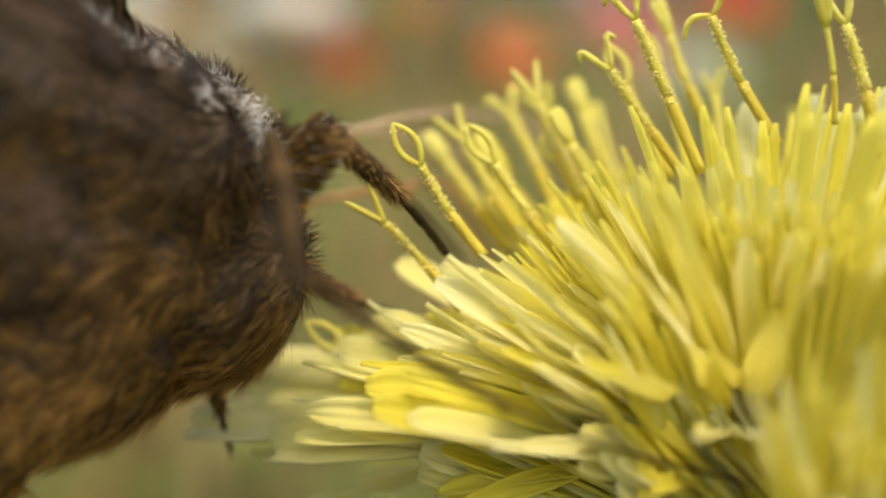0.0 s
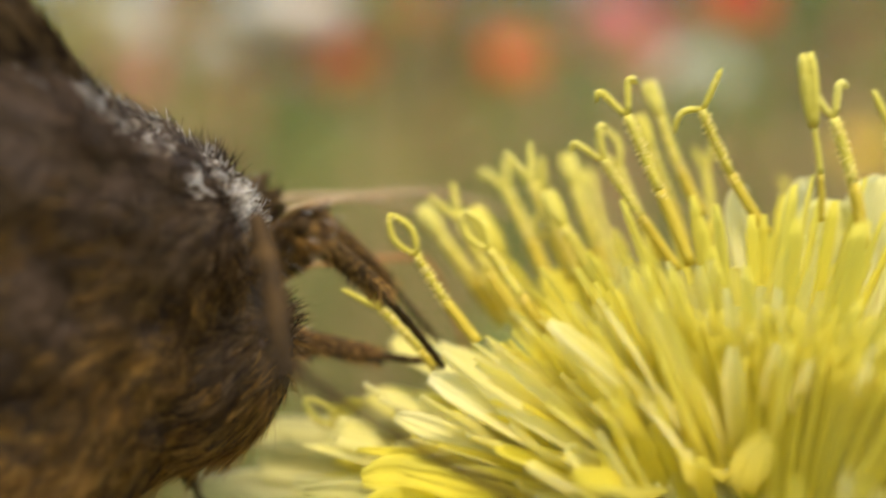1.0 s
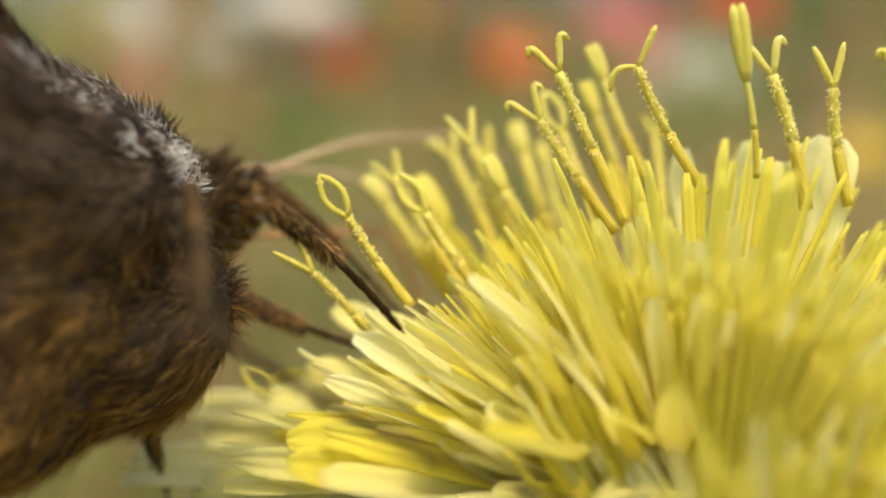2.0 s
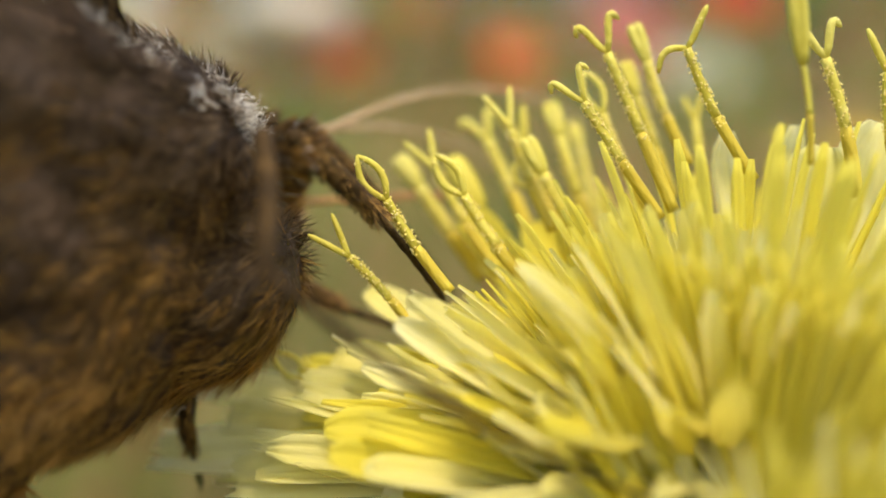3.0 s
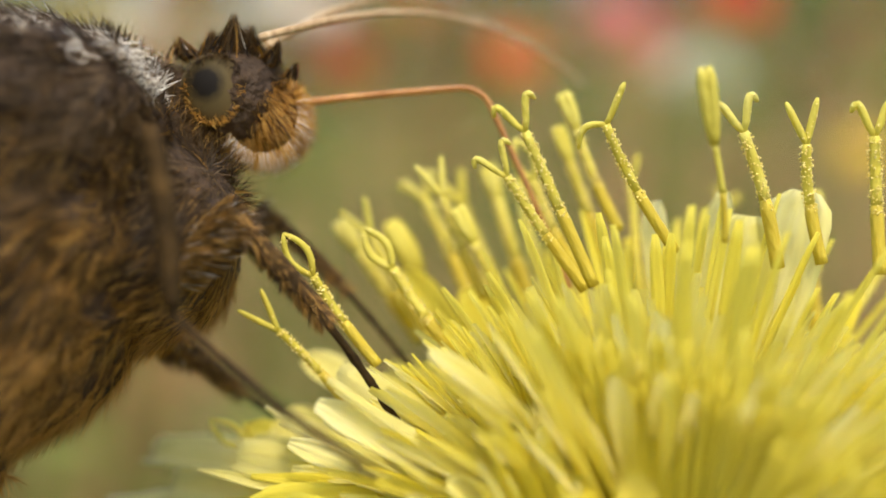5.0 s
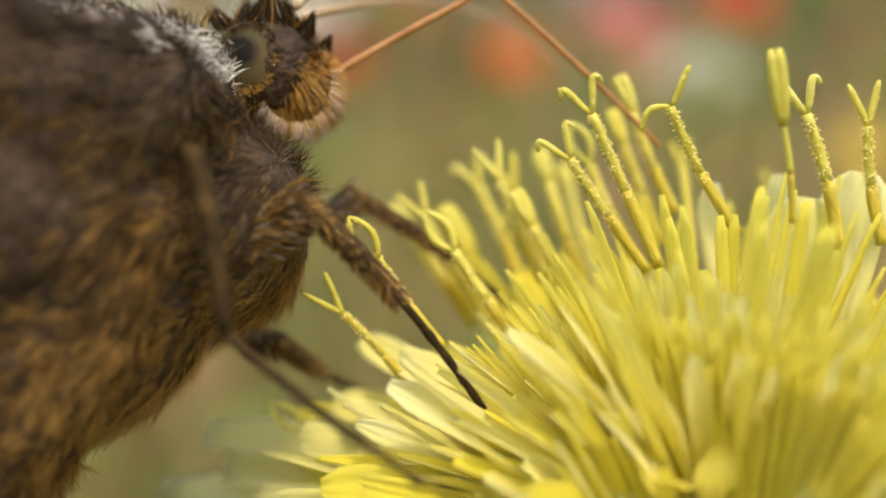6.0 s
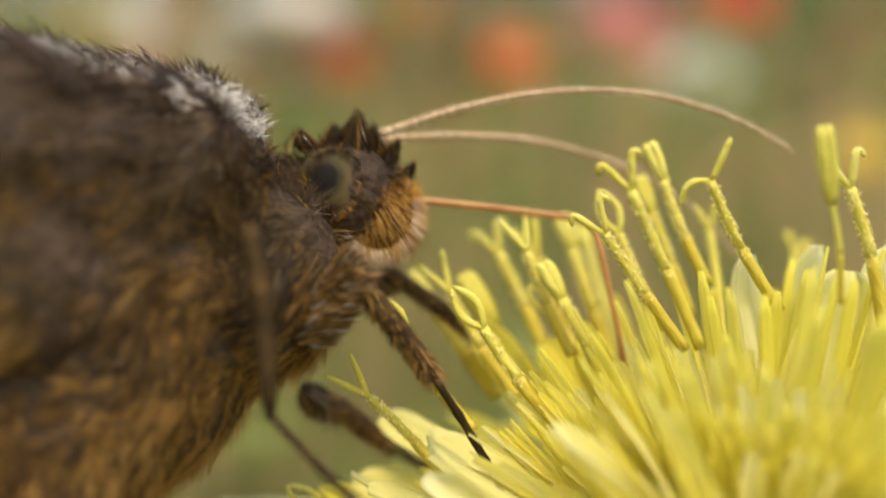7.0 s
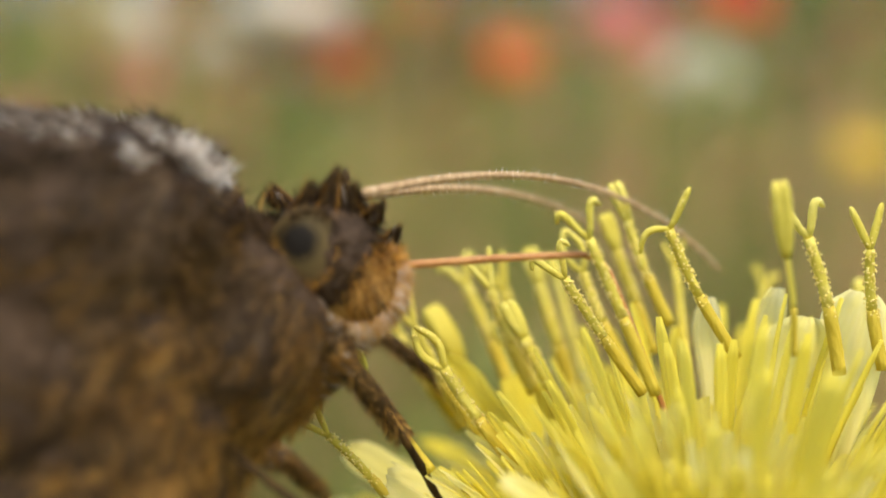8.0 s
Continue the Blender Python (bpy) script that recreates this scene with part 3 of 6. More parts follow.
def tuft(s, at, d, count, length, spread, width, slot, rng, loose=0.22):
    d = Vector(d).normalized()
    for _ in range(count):
        q = Vector(at) * MM + Vector((rng.gauss(0, 1), rng.gauss(0, 1), rng.gauss(0, 1))) * spread * MM
        e = (d + Vector((rng.gauss(0, 1), rng.gauss(0, 1), rng.gauss(0, 1))) * loose).normalized()
        side = e.cross(Vector((rng.gauss(0, 1), rng.gauss(0, 1), rng.gauss(0, 1)))).normalized()
        s.hair(q, e, side, length * MM * rng.uniform(0.6, 1.2), width * MM, e.orthogonal() * 0.15, slot)


def wing_mesh(name, corner, bulge, seed, front=1.0):
    """A wing between four corners (root top, tip top, root bottom, tip bottom): a thin curved sheet with raised veins, overlapping scales and a fringe."""
    rng = random.Random(seed)
    a0, a1, b0, b1 = [Vector(q) for q in corner]
    nu, nv = 40, 36

    def at(u, v):
        p = a0.lerp(a1, u).lerp(b0.lerp(b1, u), v)
        p = p + Vector((0.5 * math.sin(v * math.pi) * front * (1 - u), -bulge * math.sin(math.pi * v) * (0.4 + 0.6 * math.sin(math.pi * min(1, u + 0.15))), 0.3 * math.sin(u * 5 + v * 2) * u))
        vein = sum(math.exp(-((v - w - 0.12 * (u - 0.5) * (w - 0.4)) / 0.012) ** 2) for w in (0.06, 0.2, 0.34, 0.47, 0.6, 0.73, 0.88))
        p.y -= 0.09 * vein + 0.10 * noise.noise(Vector((u * 9, v * 7, seed)))
        return p * MM

    s = Shape()
    grid = [at(u / (nu - 1), v / (nv - 1)) for u in range(nu) for v in range(nv)]
    back = [p + Vector((0, 0.06 * MM, 0)) for p in grid]
    fs = []
    n = len(grid)
    for i in range(nu - 1):
        for j in range(nv - 1):
            k = i * nv + j
            fs += [(k, k + 1, k + nv + 1, k + nv), (n + k, n + k + nv, n + k + nv + 1, n + k + 1)]
    rim = list(range(nv)) + [i * nv + nv - 1 for i in range(1, nu)] + [(nu - 1) * nv + j for j in range(nv - 2, -1, -1)] + [i * nv for i in range(nu - 2, 0, -1)]
    fs += [(p, q, n + q, n + p) for p, q in zip(rim, rim[1:] + rim[:1])]
    s.add(grid + back, fs, 0)
    for _ in range(9000):
        u, v = rng.random() ** 1.3, rng.random()
        p = at(u, v)
        d = (at(min(1, u + 0.02), v) - p).normalized()
        d = (d + Vector((rng.gauss(0, 0.15), -rng.uniform(0.1, 0.45), rng.gauss(0, 0.18)))).normalized()
        side = d.cross(Vector((0, -1, 0))).normalized()
        long = rng.uniform(0.25, 0.6) if u > 0.3 else rng.uniform(0.5, 1.2)
        s.hair(p, d, side, long * MM, rng.uniform(0.018, 0.04) * MM, Vector((0, 0.25, -0.1)), 1)
    for _ in range(1500):
        u = rng.random()
        p = at(u, 1)
        d = (at(u, 1) - at(u, 0.95)).normalized() + Vector((rng.gauss(0, 0.15), rng.gauss(0, 0.15), rng.gauss(0, 0.15)))
        s.hair(p, d.normalized(), Vector((1, 0.3, 0)).normalized(), rng.uniform(0.4, 0.9) * MM, 0.018 * MM, Vector((-0.2, 0, -0.1)), 2)
    return s.mesh(name, [WING, SCALES, FUR_ORANGE])


moth = empty("moth", Matrix.Translation((0, 0, 0)), "brown furry moth with orange belly feeding on the yellow flower", "moth")
moth_parts = {}
rng = random.Random(21)


def warm(n, p):
    """Orange hairs grow on the underside, brown ones above."""
    return 1 if n.z + noise.noise(p * 400) * 0.5 < -0.12 else 0


# the trunk is made of lobes (centre, radii) that flow into one another
def lobes_reach(lobes, centre, ways):
    """How far the lobes reach from the centre along each of the ways, in millimetres."""
    far = np.full(len(ways), 0.4)
    for step in np.arange(0.4, 9.0, 0.06):
        q = centre + ways * step
        depth = sum(np.exp(-9.0 * (np.linalg.norm((q - np.array(c)) / np.array(r), axis=1) - 1)) for c, r in lobes) - 1.0
        far = np.where(depth > 0, step, far)
    return far


def lobes_points(lobes, centre, ways, far):
    lumps = np.array([noise.noise(Vector(w) * 5.0 + Vector(centre)) * 0.22 + noise.noise(Vector(w) * 13.0) * 0.07 for w in ways])
    return centre + ways * (far + lumps)[:, None]


def coat(p, n):
    """Which hair grows where: pale scales on the back and collar, orange ones under the belly and, as painted backlit
    glow, towards the front, brown elsewhere.
    """
    blotch = noise.noise(Vector(p) * 0.9) + 0.4 * noise.noise(Vector(p) * 2.7)
    if p[2] > 1.0 + 0.25 * abs(p[0] + 2.0) ** 0.5 and blotch > -0.15:
        return 3 if rng.random() < 0.5 else 4
    if -1.3 < p[0] < 0.9 and 0.2 < p[2] < 1.3 and p[1] < 1.6 and blotch > 0.08:
        return 3 if rng.random() < 0.7 else 4
    # the n[0] share paints light glowing through the front fur in orange
    warmth = 0.6 * n[0] - 0.4 * n[2] - 0.15 * (p[2] + 2.4) + 0.42 * blotch + rng.gauss(0, 0.3)
    return 1 if warmth > 0.40 else 4 if warmth < -0.32 + 0.3 * blotch else 0


def unit(v):
    return v / np.linalg.norm(v, axis=1)[:, None]


def furred(lobes, centre, count, seed):
    """A furred lump of lobes: a bumpy hide and combed hairs in swirling clumps."""
    s, centre = Shape(), np.array(centre)
    rows, cols = 40, 56
    grid = np.array([(math.sin(math.pi * i / rows) * math.cos(2 * math.pi * j / cols), math.sin(math.pi * i / rows) * math.sin(2 * math.pi * j / cols), math.cos(math.pi * i / rows)) for i in range(rows + 1) for j in range(cols)])
    hide = lobes_points(lobes, centre, grid, lobes_reach(lobes, centre, grid)) * MM
    s.add([Vector(q) for q in hide], [(i * cols + j, (i + 1) * cols + j, (i + 1) * cols + (j + 1) % cols, i * cols + (j + 1) % cols) for i in range(rows) for j in range(cols)], 2)
    dice = np.random.RandomState(seed)
    ways = unit(dice.normal(size=(count, 3)))
    ways = ways[ways[:, 1] < 0.45]
    far = lobes_reach(lobes, centre, ways)
    kept = dice.rand(len(ways)) < (far / far.max()) ** 2 + 0.1
    ways, far = ways[kept], far[kept]
    across = unit(np.cross(ways, (0.3, 0.2, 1.0)))
    wa, wb = unit(ways + across * 0.03), unit(ways + np.cross(ways, across) * 0.03)
    flat = ways * far[:, None]
    normals = unit(np.cross(wa * lobes_reach(lobes, centre, wa)[:, None] - flat, wb * lobes_reach(lobes, centre, wb)[:, None] - flat))
    comb = Vector((-0.62, 0, -0.5))
    for q, n, w in zip(lobes_points(lobes, centre, ways, far), normals, ways):
        n, w = Vector(n), Vector(w)
        if n.dot(w) < 0:
            n = -n
        swirl = noise.noise_vector(Vector(q) * 0.55) * 0.7 + noise.noise_vector(Vector(q) * 1.9) * 0.5
        g = comb - n * n.dot(comb) + swirl + Vector((rng.gauss(0, 1), rng.gauss(0, 1), rng.gauss(0, 1))) * 0.16
        d = (n * 0.30 + g.normalized() * 0.70).normalized()
        side = d.cross(n)
        side = side.normalized() if side.length > 1e-3 else d.orthogonal().normalized()
        side = (side + n * rng.uniform(-0.5, 0.5)).normalized()
        slot = coat(q, n)
        long = rng.uniform(0.28, 0.72) * (0.62 if slot == 3 else 1.0)
        s.hair(Vector(q) * MM - n * 0.03 * MM, d, side, long * MM, rng.uniform(0.007, 0.014) * (1.5 if slot == 3 else 1.0) * MM, Vector((-0.2, 0, -0.3)), slot)
    return s


s = furred([((-1.75, 1.9, -0.35), (2.3, 2.6, 1.95)), ((-4.2, 1.9, -0.1), (2.6, 3.6, 1.9)), ((0.45, 1.75, -2.1), (1.5, 1.8, 1.8)), ((-1.7, 1.9, -2.4), (2.3, 2.6, 2.2)), ((-4.0, 1.8, -2.4), (2.9, 3.5, 2.4))], (-1.8, 1.9, -1.0), 125000, 4)
for q, d, n, long, spread in (
        ((-0.7, 0.75, 0.95), (-0.8, -0.5, 0.1), 150, 0.30, 0.14), ((-0.35, 0.6, 0.85), (-0.6, -0.6, -0.1), 170, 0.28, 0.16), ((-0.05, 0.6, 0.55), (-0.4, -0.7, -0.2), 70, 0.26, 0.12), ((-0.6, -0.1, -0.1), (-0.5, -0.7, -0.1), 14, 0.24, 0.06)):
    tuft(s, q, d, n * 2, long, spread, 0.013, 3, rng, 0.35)
part("thorax", s.mesh("thorax", [FUR, FUR_ORANGE, HIDE, FUR_PALE, FUR_GREY]), moth, "thick brown thorax fur with pale tufts")
s = furred([((-2.1, 1.9, -3.2), (2.6, 2.7, 2.9)), ((-5.0, 1.8, -5.0), (3.4, 3.5, 4.2)), ((-5.6, 1.8, -8.4), (3.5, 3.4, 4.0))], (-4.0, 1.8, -4.8), 140000, 5)
moth_parts["belly"] = part("belly", s.mesh("belly", [FUR, FUR_ORANGE, HIDE, FUR_PALE, FUR_GREY]), moth, "hairy orange-brown belly")

s = Shape()
s.ball(Vector((-7.5, 1.9, -3.2)) * MM, 1.0, 32, 20, 2, Vector((5.0, 1.7, 2.4)) * MM, rough=0.04)
fur(s, Vector((-7.5, 1.9, -3.2)) * MM, Vector((5.0, 1.7, 2.4)) * MM, 5000, 0.7, 0.016, warm, rng, (-0.9, 0, -0.2), lambda n, p: n.y < 0.6, 0.3)
part("abdomen", s.mesh("abdomen", [FUR, FUR_ORANGE, HIDE_ORANGE]), moth, "furry ochre abdomen")

moth_parts["forewing"] = part("forewing", wing_mesh("forewing", ((0.3, 1.3, 0.2), (-9.0, -3.4, 6.5), (-1.6, 1.1, -5.5), (-8.0, -3.6, -10.5)), 0.6, 3), moth, "mottled brown forewing with orange patches")
part("hindwing", wing_mesh("hindwing", ((-5.0, 0.0, -3.0), (-10.0, -0.9, -7.0), (-5.2, 0.3, -6.3), (-9.0, -0.5, -12.0)), 0.4, 5), moth, "dull brown hindwing with orange fringe")
part("forewing", wing_mesh("forewing", ((-2.4, 3.4, 1.3), (-12.0, 4.6, 5.2), (-2.7, 4.4, -3.8), (-9.5, 6.2, -7.5)), -0.5, 8), moth, "mottled brown forewing with orange patches")

# head, about the centre of its near eye
s = Shape()
s.ball(Vector((-0.95, 1.0, -0.55)) * MM, 1.0, 26, 16, 2, Vector((1.1, 0.9, 1.05)) * MM, rough=0.06)
fur(s, Vector((-0.95, 1.0, -0.55)) * MM, Vector((1.1, 0.9, 1.05)) * MM, 2600, 0.5, 0.012, lambda n, p: 1 if n.x - n.z + rng.gauss(0, 0.3) > 0.9 else 0, rng, (-0.6, 0, -0.3), lambda n, p: n.y < 0.6, 0.45)
s.ball(Vector((0.25, 0.95, -0.05)) * MM, 1.0, 28, 18, 2, Vector((1.0, 0.95, 1.0)) * MM, rough=0.05)
s.ball(Vector((1.0, 0.95, -0.45)) * MM, 1.0, 24, 16, 4, Vector((0.62, 0.6, 0.62)) * MM, rough=0.05)
fur(s, Vector((0.25, 0.95, -0.05)) * MM, Vector((1.0, 0.95, 1.0)) * MM, 3600, 0.42, 0.009, lambda n, p: 1 if n.z < 0.15 and n.x > -0.3 else 0, rng, (0.5, 0, -0.5), lambda n, p: not (n.y < -0.25 and n.x < 0.75 and abs(n.z) < 0.8), 0.5)
fur(s, Vector((1.0, 0.95, -0.45)) * MM, Vector((0.62, 0.6, 0.62)) * MM, 3000, 0.42, 0.008, lambda n, p: 1 if rng.random() < 0.72 else 0, rng, (0.6, 0, -0.7), None, 0.45)
for k in range(3400):   # pale beard
    a = rng.uniform(-2.7, 0.35)
    q = Vector((0.86 + 0.70 * math.cos(a), 0.95 + rng.gauss(0, 0.34), -0.42 + 0.74 * math.sin(a)))
    d = Vector((math.cos(a) * 0.8 + 0.1 + rng.gauss(0, 0.15), rng.gauss(0, 0.2), math.sin(a) * 0.8 - 0.2 + rng.gauss(0, 0.15)))
    s.hair(q * MM, d.normalized(), d.orthogonal().normalized(), rng.uniform(0.14, 0.40) * MM, 0.006 * MM, Vector((0, 0, -0.25)), 3 if rng.random() < 0.2 + 0.22 * (a < -0.2) else 1)
# crests: hairs that lean together into pointed triangles
for foot, tip, n, wide in (((0.3, 0.45, 0.62), (0.46, 0.3, 1.34), 420, 0.32), ((-0.12, 0.5, 0.6), (0.02, 0.35, 1.12), 200, 0.2), ((0.75, 0.5, 0.6), (0.78, 0.35, 1.12), 160, 0.16), ((1.0, 0.6, 0.45), (1.3, 0.45, 0.84), 260, 0.18), ((1.32, 0.75, 0.1), (1.6, 0.6, 0.44), 240, 0.18), ((0.4, 1.5, 0.7), (0.6, 1.7, 1.4), 300, 0.3), ((-0.6, 0.7, 0.7), (-0.72, 0.6, 1.02), 200, 0.25)):
    foot, tip = Vector(foot), Vector(tip)
    for _ in range(n):
        off = Vector((rng.gauss(0, 1), rng.gauss(0, 0.6), rng.gauss(0, 0.35))) * wide * 0.6
        k = rng.uniform(0.45, 1.05)
        end = foot + (tip - foot) * k + off * max(0.05, 1 - k) + Vector((rng.gauss(0, 1), rng.gauss(0, 1), rng.gauss(0, 1))) * 0.035
        d = end - (foot + off)
        s.hair((foot + off) * MM, d.normalized(), d.cross(Vector((rng.gauss(0, 1), rng.gauss(0, 1), 0.3))).normalized(), d.length * MM, 0.014 * MM, Vector((0.02, 0, 0)), 3 if rng.random() < 0.03 else 1 if rng.random() < 0.15 else 0)
for k in range(420):   # lashes round the near eye
    a = rng.uniform(0, 2 * math.pi)
    q = Vector((0.60 * math.cos(a), 0.17 + rng.uniform(-0.05, 0.1), 0.63 * math.sin(a)))
    e = Vector((-0.35 * math.cos(a) + rng.gauss(0, 0.4), -0.8, -0.35 * math.sin(a) + rng.gauss(0, 0.4))).normalized()
    s.hair(q * MM, e, e.orthogonal().normalized(), rng.uniform(0.15, 0.34) * MM, 0.012 * MM, Vector((-0.2, 0, -0.2)), 1 if a > 2.8 else 0)
s.v = [tuple(Vector((q[0] * 0.95, q[1], q[2] * 1.05))) for q in s.v]
head = part("head", s.mesh("head", [FUR, FUR_FACE, HIDE, FUR_PALE, HIDE_ORANGE]), moth, "furry orange-brown head with dark crests")
moth_parts["head"] = head
for y, d in ((0.30, -1), (1.60, 1)):
    s = Shape()
    s.ball((0, 0, 0), 1.0, 28, 18, 0, Vector((0.66, 0.32, 0.70)) * MM)
    part("eye", s.mesh("eye", [EYE]), head, "olive compound eye with a dark spot", m=Matrix.Translation(Vector((0, y, 0)) * MM))
for y in (0.6, 1.3):
    s = Shape()
    pts = [Vector((0.6 + 0.85 * v, 0, -0.75 + 0.85 * v ** 1.6)) * MM for v in (i / 8 for i in range(9))]
    s.tube(pts, [0.17 * MM * (1 - 0.5 * i / 8) for i in range(9)], 8, 1)
    for _ in range(240):
        v = rng.random()
        q = pts[int(v * 8)]
        d = Vector((rng.gauss(0.5, 0.5), rng.gauss(0, 0.5), rng.gauss(0, 0.5))).normalized()
        s.hair(q + d * 0.1 * MM, d, d.orthogonal().normalized(), 0.26 * MM, 0.014 * MM, Vector((0.2, 0, 0.2)), 0)
    part("palp", s.mesh("palp", [FUR_FACE, HIDE_ORANGE]), head, "orange-haired palp", m=Matrix.Translation(Vector((0, y, 0)) * MM))


def antenna_mesh(seed, length=8.6, fall=55.0):
    rng = random.Random(seed)
    s = Shape()
    n = 64
    p, pts, rad = Vector((0, 0, 0)), [], []
    for i in range(n + 1):
        v = i / n
        a = radians(-fall * v ** 1.5)
        pts.append(p.copy())
        rad.append((0.088 - 0.045 * v) * MM * (1.0 if i % 2 else 0.82))
        p = p + Vector((math.cos(a), 0.05 * math.sin(v * 4), math.sin(a))) * length / n * MM
    s.tube(pts, rad, 8, 0)
    for i in range(2, n):
        for k in range(3):
            d = Vector((0.35, rng.uniform(-0.7, 0.7), rng.choice((-1, -1, 1)))).normalized()
            s.hair(pts[i], d, Vector((1, 0, 0)), rng.uniform(0.10, 0.2) * MM, 0.006 * MM, Vector((0.2, 0, 0)), 1)
    return s.mesh("antenna", [ANTENNA, FUR_PALE])


moth_parts["antenna_near"] = part("antenna", antenna_mesh(1), head, "long thin tan antenna")
moth_parts["antenna_far"] = part("antenna", antenna_mesh(2, 9.0, 60.0), head, "long thin tan antenna")
s = Shape()
p, pts = Vector((0, 0, 0)), []
for i in range(41):
    v = i / 40
    a = radians(3 - 8 * v - 68 * max(0, min(1, (v - 0.38) / 0.09)))
    pts.append(p.copy())
    p = p + Vector((math.cos(a), 0, math.sin(a))) * 8.0 / 40 * MM
s.tube([q + Vector((0, 0.035, 0)) * MM for q in pts], [(0.075 - 0.035 * i / 40) * MM for i in range(41)], 8)
s.tube([q - Vector((0, 0.035, 0)) * MM for q in pts], [(0.075 - 0.035 * i / 40) * MM for i in range(41)], 8)
moth_parts["proboscis"] = part("proboscis", s.mesh("proboscis", [PROBOSCIS]), head, "amber proboscis dipping into the flower")


def femur_mesh(length, r, hairs, seed, pale=0.2, haunch=0.0):
    rng = random.Random(seed)
    s = Shape()
    n = 12
    pts = [Vector((length * i / n, 0, 0.02 * length * math.sin(math.pi * i / n))) * MM for i in range(n + 1)]
    thick = [r * (0.7 + 0.5 * math.sin(math.pi * (0.2 + 0.72 * i / n)) + haunch * (1 - i / n) ** 1.5 - (0.35 if i == n else 0)) for i in range(n + 1)]
    s.tube(pts, [q * MM for q in thick], 12, 0)
    s.ball(pts[-1], r * 0.62 * MM, 12, 8, 0)
    for _ in range(hairs):
        v = rng.random() * 1.0
        a = rng.uniform(0, 2 * math.pi)
        d = Vector((0.6, math.cos(a) * 0.35, math.sin(a) * 0.35 - 0.3)).normalized()
        k = thick[int(v * n)] * 0.95
        q = Vector((length * v, math.cos(a) * k, math.sin(a) * k)) * MM
        s.hair(q, d, d.orthogonal().normalized(), rng.uniform(0.18, 0.45) * MM, 0.012 * MM, Vector((0.1, 0, -0.3)), 2 if rng.random() < pale else 3 if rng.random() < pale * 4 else 1)
    return s.mesh("femur", [LEG, FUR, FUR_PALE, FUR_ORANGE])


def tibia_mesh(length, r, bow, hairs, seed):
    """Shin and foot in one bowed piece: thicker shin, spurs, five foot joints and claws."""
    rng = random.Random(seed)
    s = Shape()
    n = 30

    def at(v):
        return Vector((length * v, 0, -bow * length * math.sin(math.pi * v))) * MM

    joints = (0.48, 0.66, 0.78, 0.87, 0.94)
    rad = []
    for i in range(n + 1):
        v = i / n
        k = 1.0 if v < 0.46 else 0.62 - 0.2 * v + 0.14 * max(math.exp(-((v - j) / 0.018) ** 2) for j in joints)
        rad.append(r * k * (0.8 + 0.3 * math.sin(math.pi * min(1, v / 0.46))) * MM)
    s.tube([at(i / n) for i in range(n + 1)], rad, 8, 0)
    for sy in (-1, 1):
        s.tube([at(0.45), at(0.45) + Vector((0.15, 0.08 * sy, -0.1)) * MM, at(0.45) + Vector((0.3, 0.1 * sy, -0.14)) * MM], [0.03 * MM, 0.025 * MM, 0.006 * MM], 6, 0)
        s.tube([at(1), at(1) + Vector((0.10, 0.06 * sy, -0.01)) * MM, at(1) + Vector((0.14, 0.10 * sy, -0.1)) * MM], [0.03 * MM, 0.022 * MM, 0.006 * MM], 6, 0)
    for _ in range(hairs):
        v = rng.random() ** 1.4 * 0.5
        a = rng.uniform(0, 2 * math.pi)
        d = Vector((0.8, math.cos(a) * 0.45, math.sin(a) * 0.45 - 0.15)).normalized()
        s.hair(at(v) + Vector((0, math.cos(a), math.sin(a))) * r * 0.8 * MM, d, d.orthogonal().normalized(), rng.uniform(0.1, 0.28) * MM, 0.011 * MM, Vector((0.1, 0, -0.2)), 3 if hairs > 200 and rng.random() < 0.45 else 1)
    for _ in range(90):
        v = rng.uniform(0.45, 1)
        a = rng.uniform(0, 2 * math.pi)
        d = Vector((0.6, math.cos(a), math.sin(a))).normalized()
        s.hair(at(v), d, d.orthogonal().normalized(), rng.uniform(0.08, 0.15) * MM, 0.006 * MM, Vector((0.2, 0, 0)), 0)
    return s.mesh("tibia", [LEG, FUR, FUR_PALE, FUR_ORANGE])


for name, word, l1, r1, h1, l2, r2, bow, h2 in (
        ("mid_leg", "middle leg", 3.0, 0.14, 60, 8.0, 0.072, 0.06, 60),
        ("near_foreleg", "foreleg", 1.6, 0.28, 3000, 5.0, 0.185, -0.03, 1300),
        ("far_foreleg", "foreleg", 0.9, 0.2, 700, 4.6, 0.15, -0.03, 600),
        ("far_mid_leg", "middle leg", 0.8, 0.2, 600, 3.0, 0.20, 0.03, 700),
        ("hind_leg", "hind leg", 1.2, 0.2, 300, 2.2, 0.15, 0.02, 300)):
    leg = part("leg", femur_mesh(l1, r1, h1, seed := len(name) + int(l2 * 10), 0.0 if name == "mid_leg" else 0.08, 0.15 if name == "mid_leg" else 0.0), moth, "hairy brown " + word)
    moth_parts[name] = leg
    moth_parts[name + "_tibia"] = part("tibia", tibia_mesh(l2, r2, bow, h2, seed + 3), leg, m=Matrix.Translation((l1 * MM, 0, 0)))


# ---- the meadow behind ----
bm = bmesh.new()
bmesh.ops.create_grid(bm, x_segments=60, y_segments=60, size=60)
for v in bm.verts:
    v.co.z = 0.0 if v.co.length < 12 else 0.15 * noise.noise(v.co * 0.1)
me = bpy.data.meshes.new("ground")
bm.to_mesh(me)
bm.free()
me.materials.append(SOIL)
tagged(new("ground", me), "bare brown meadow soil between the plants", "ground", kind="structure")

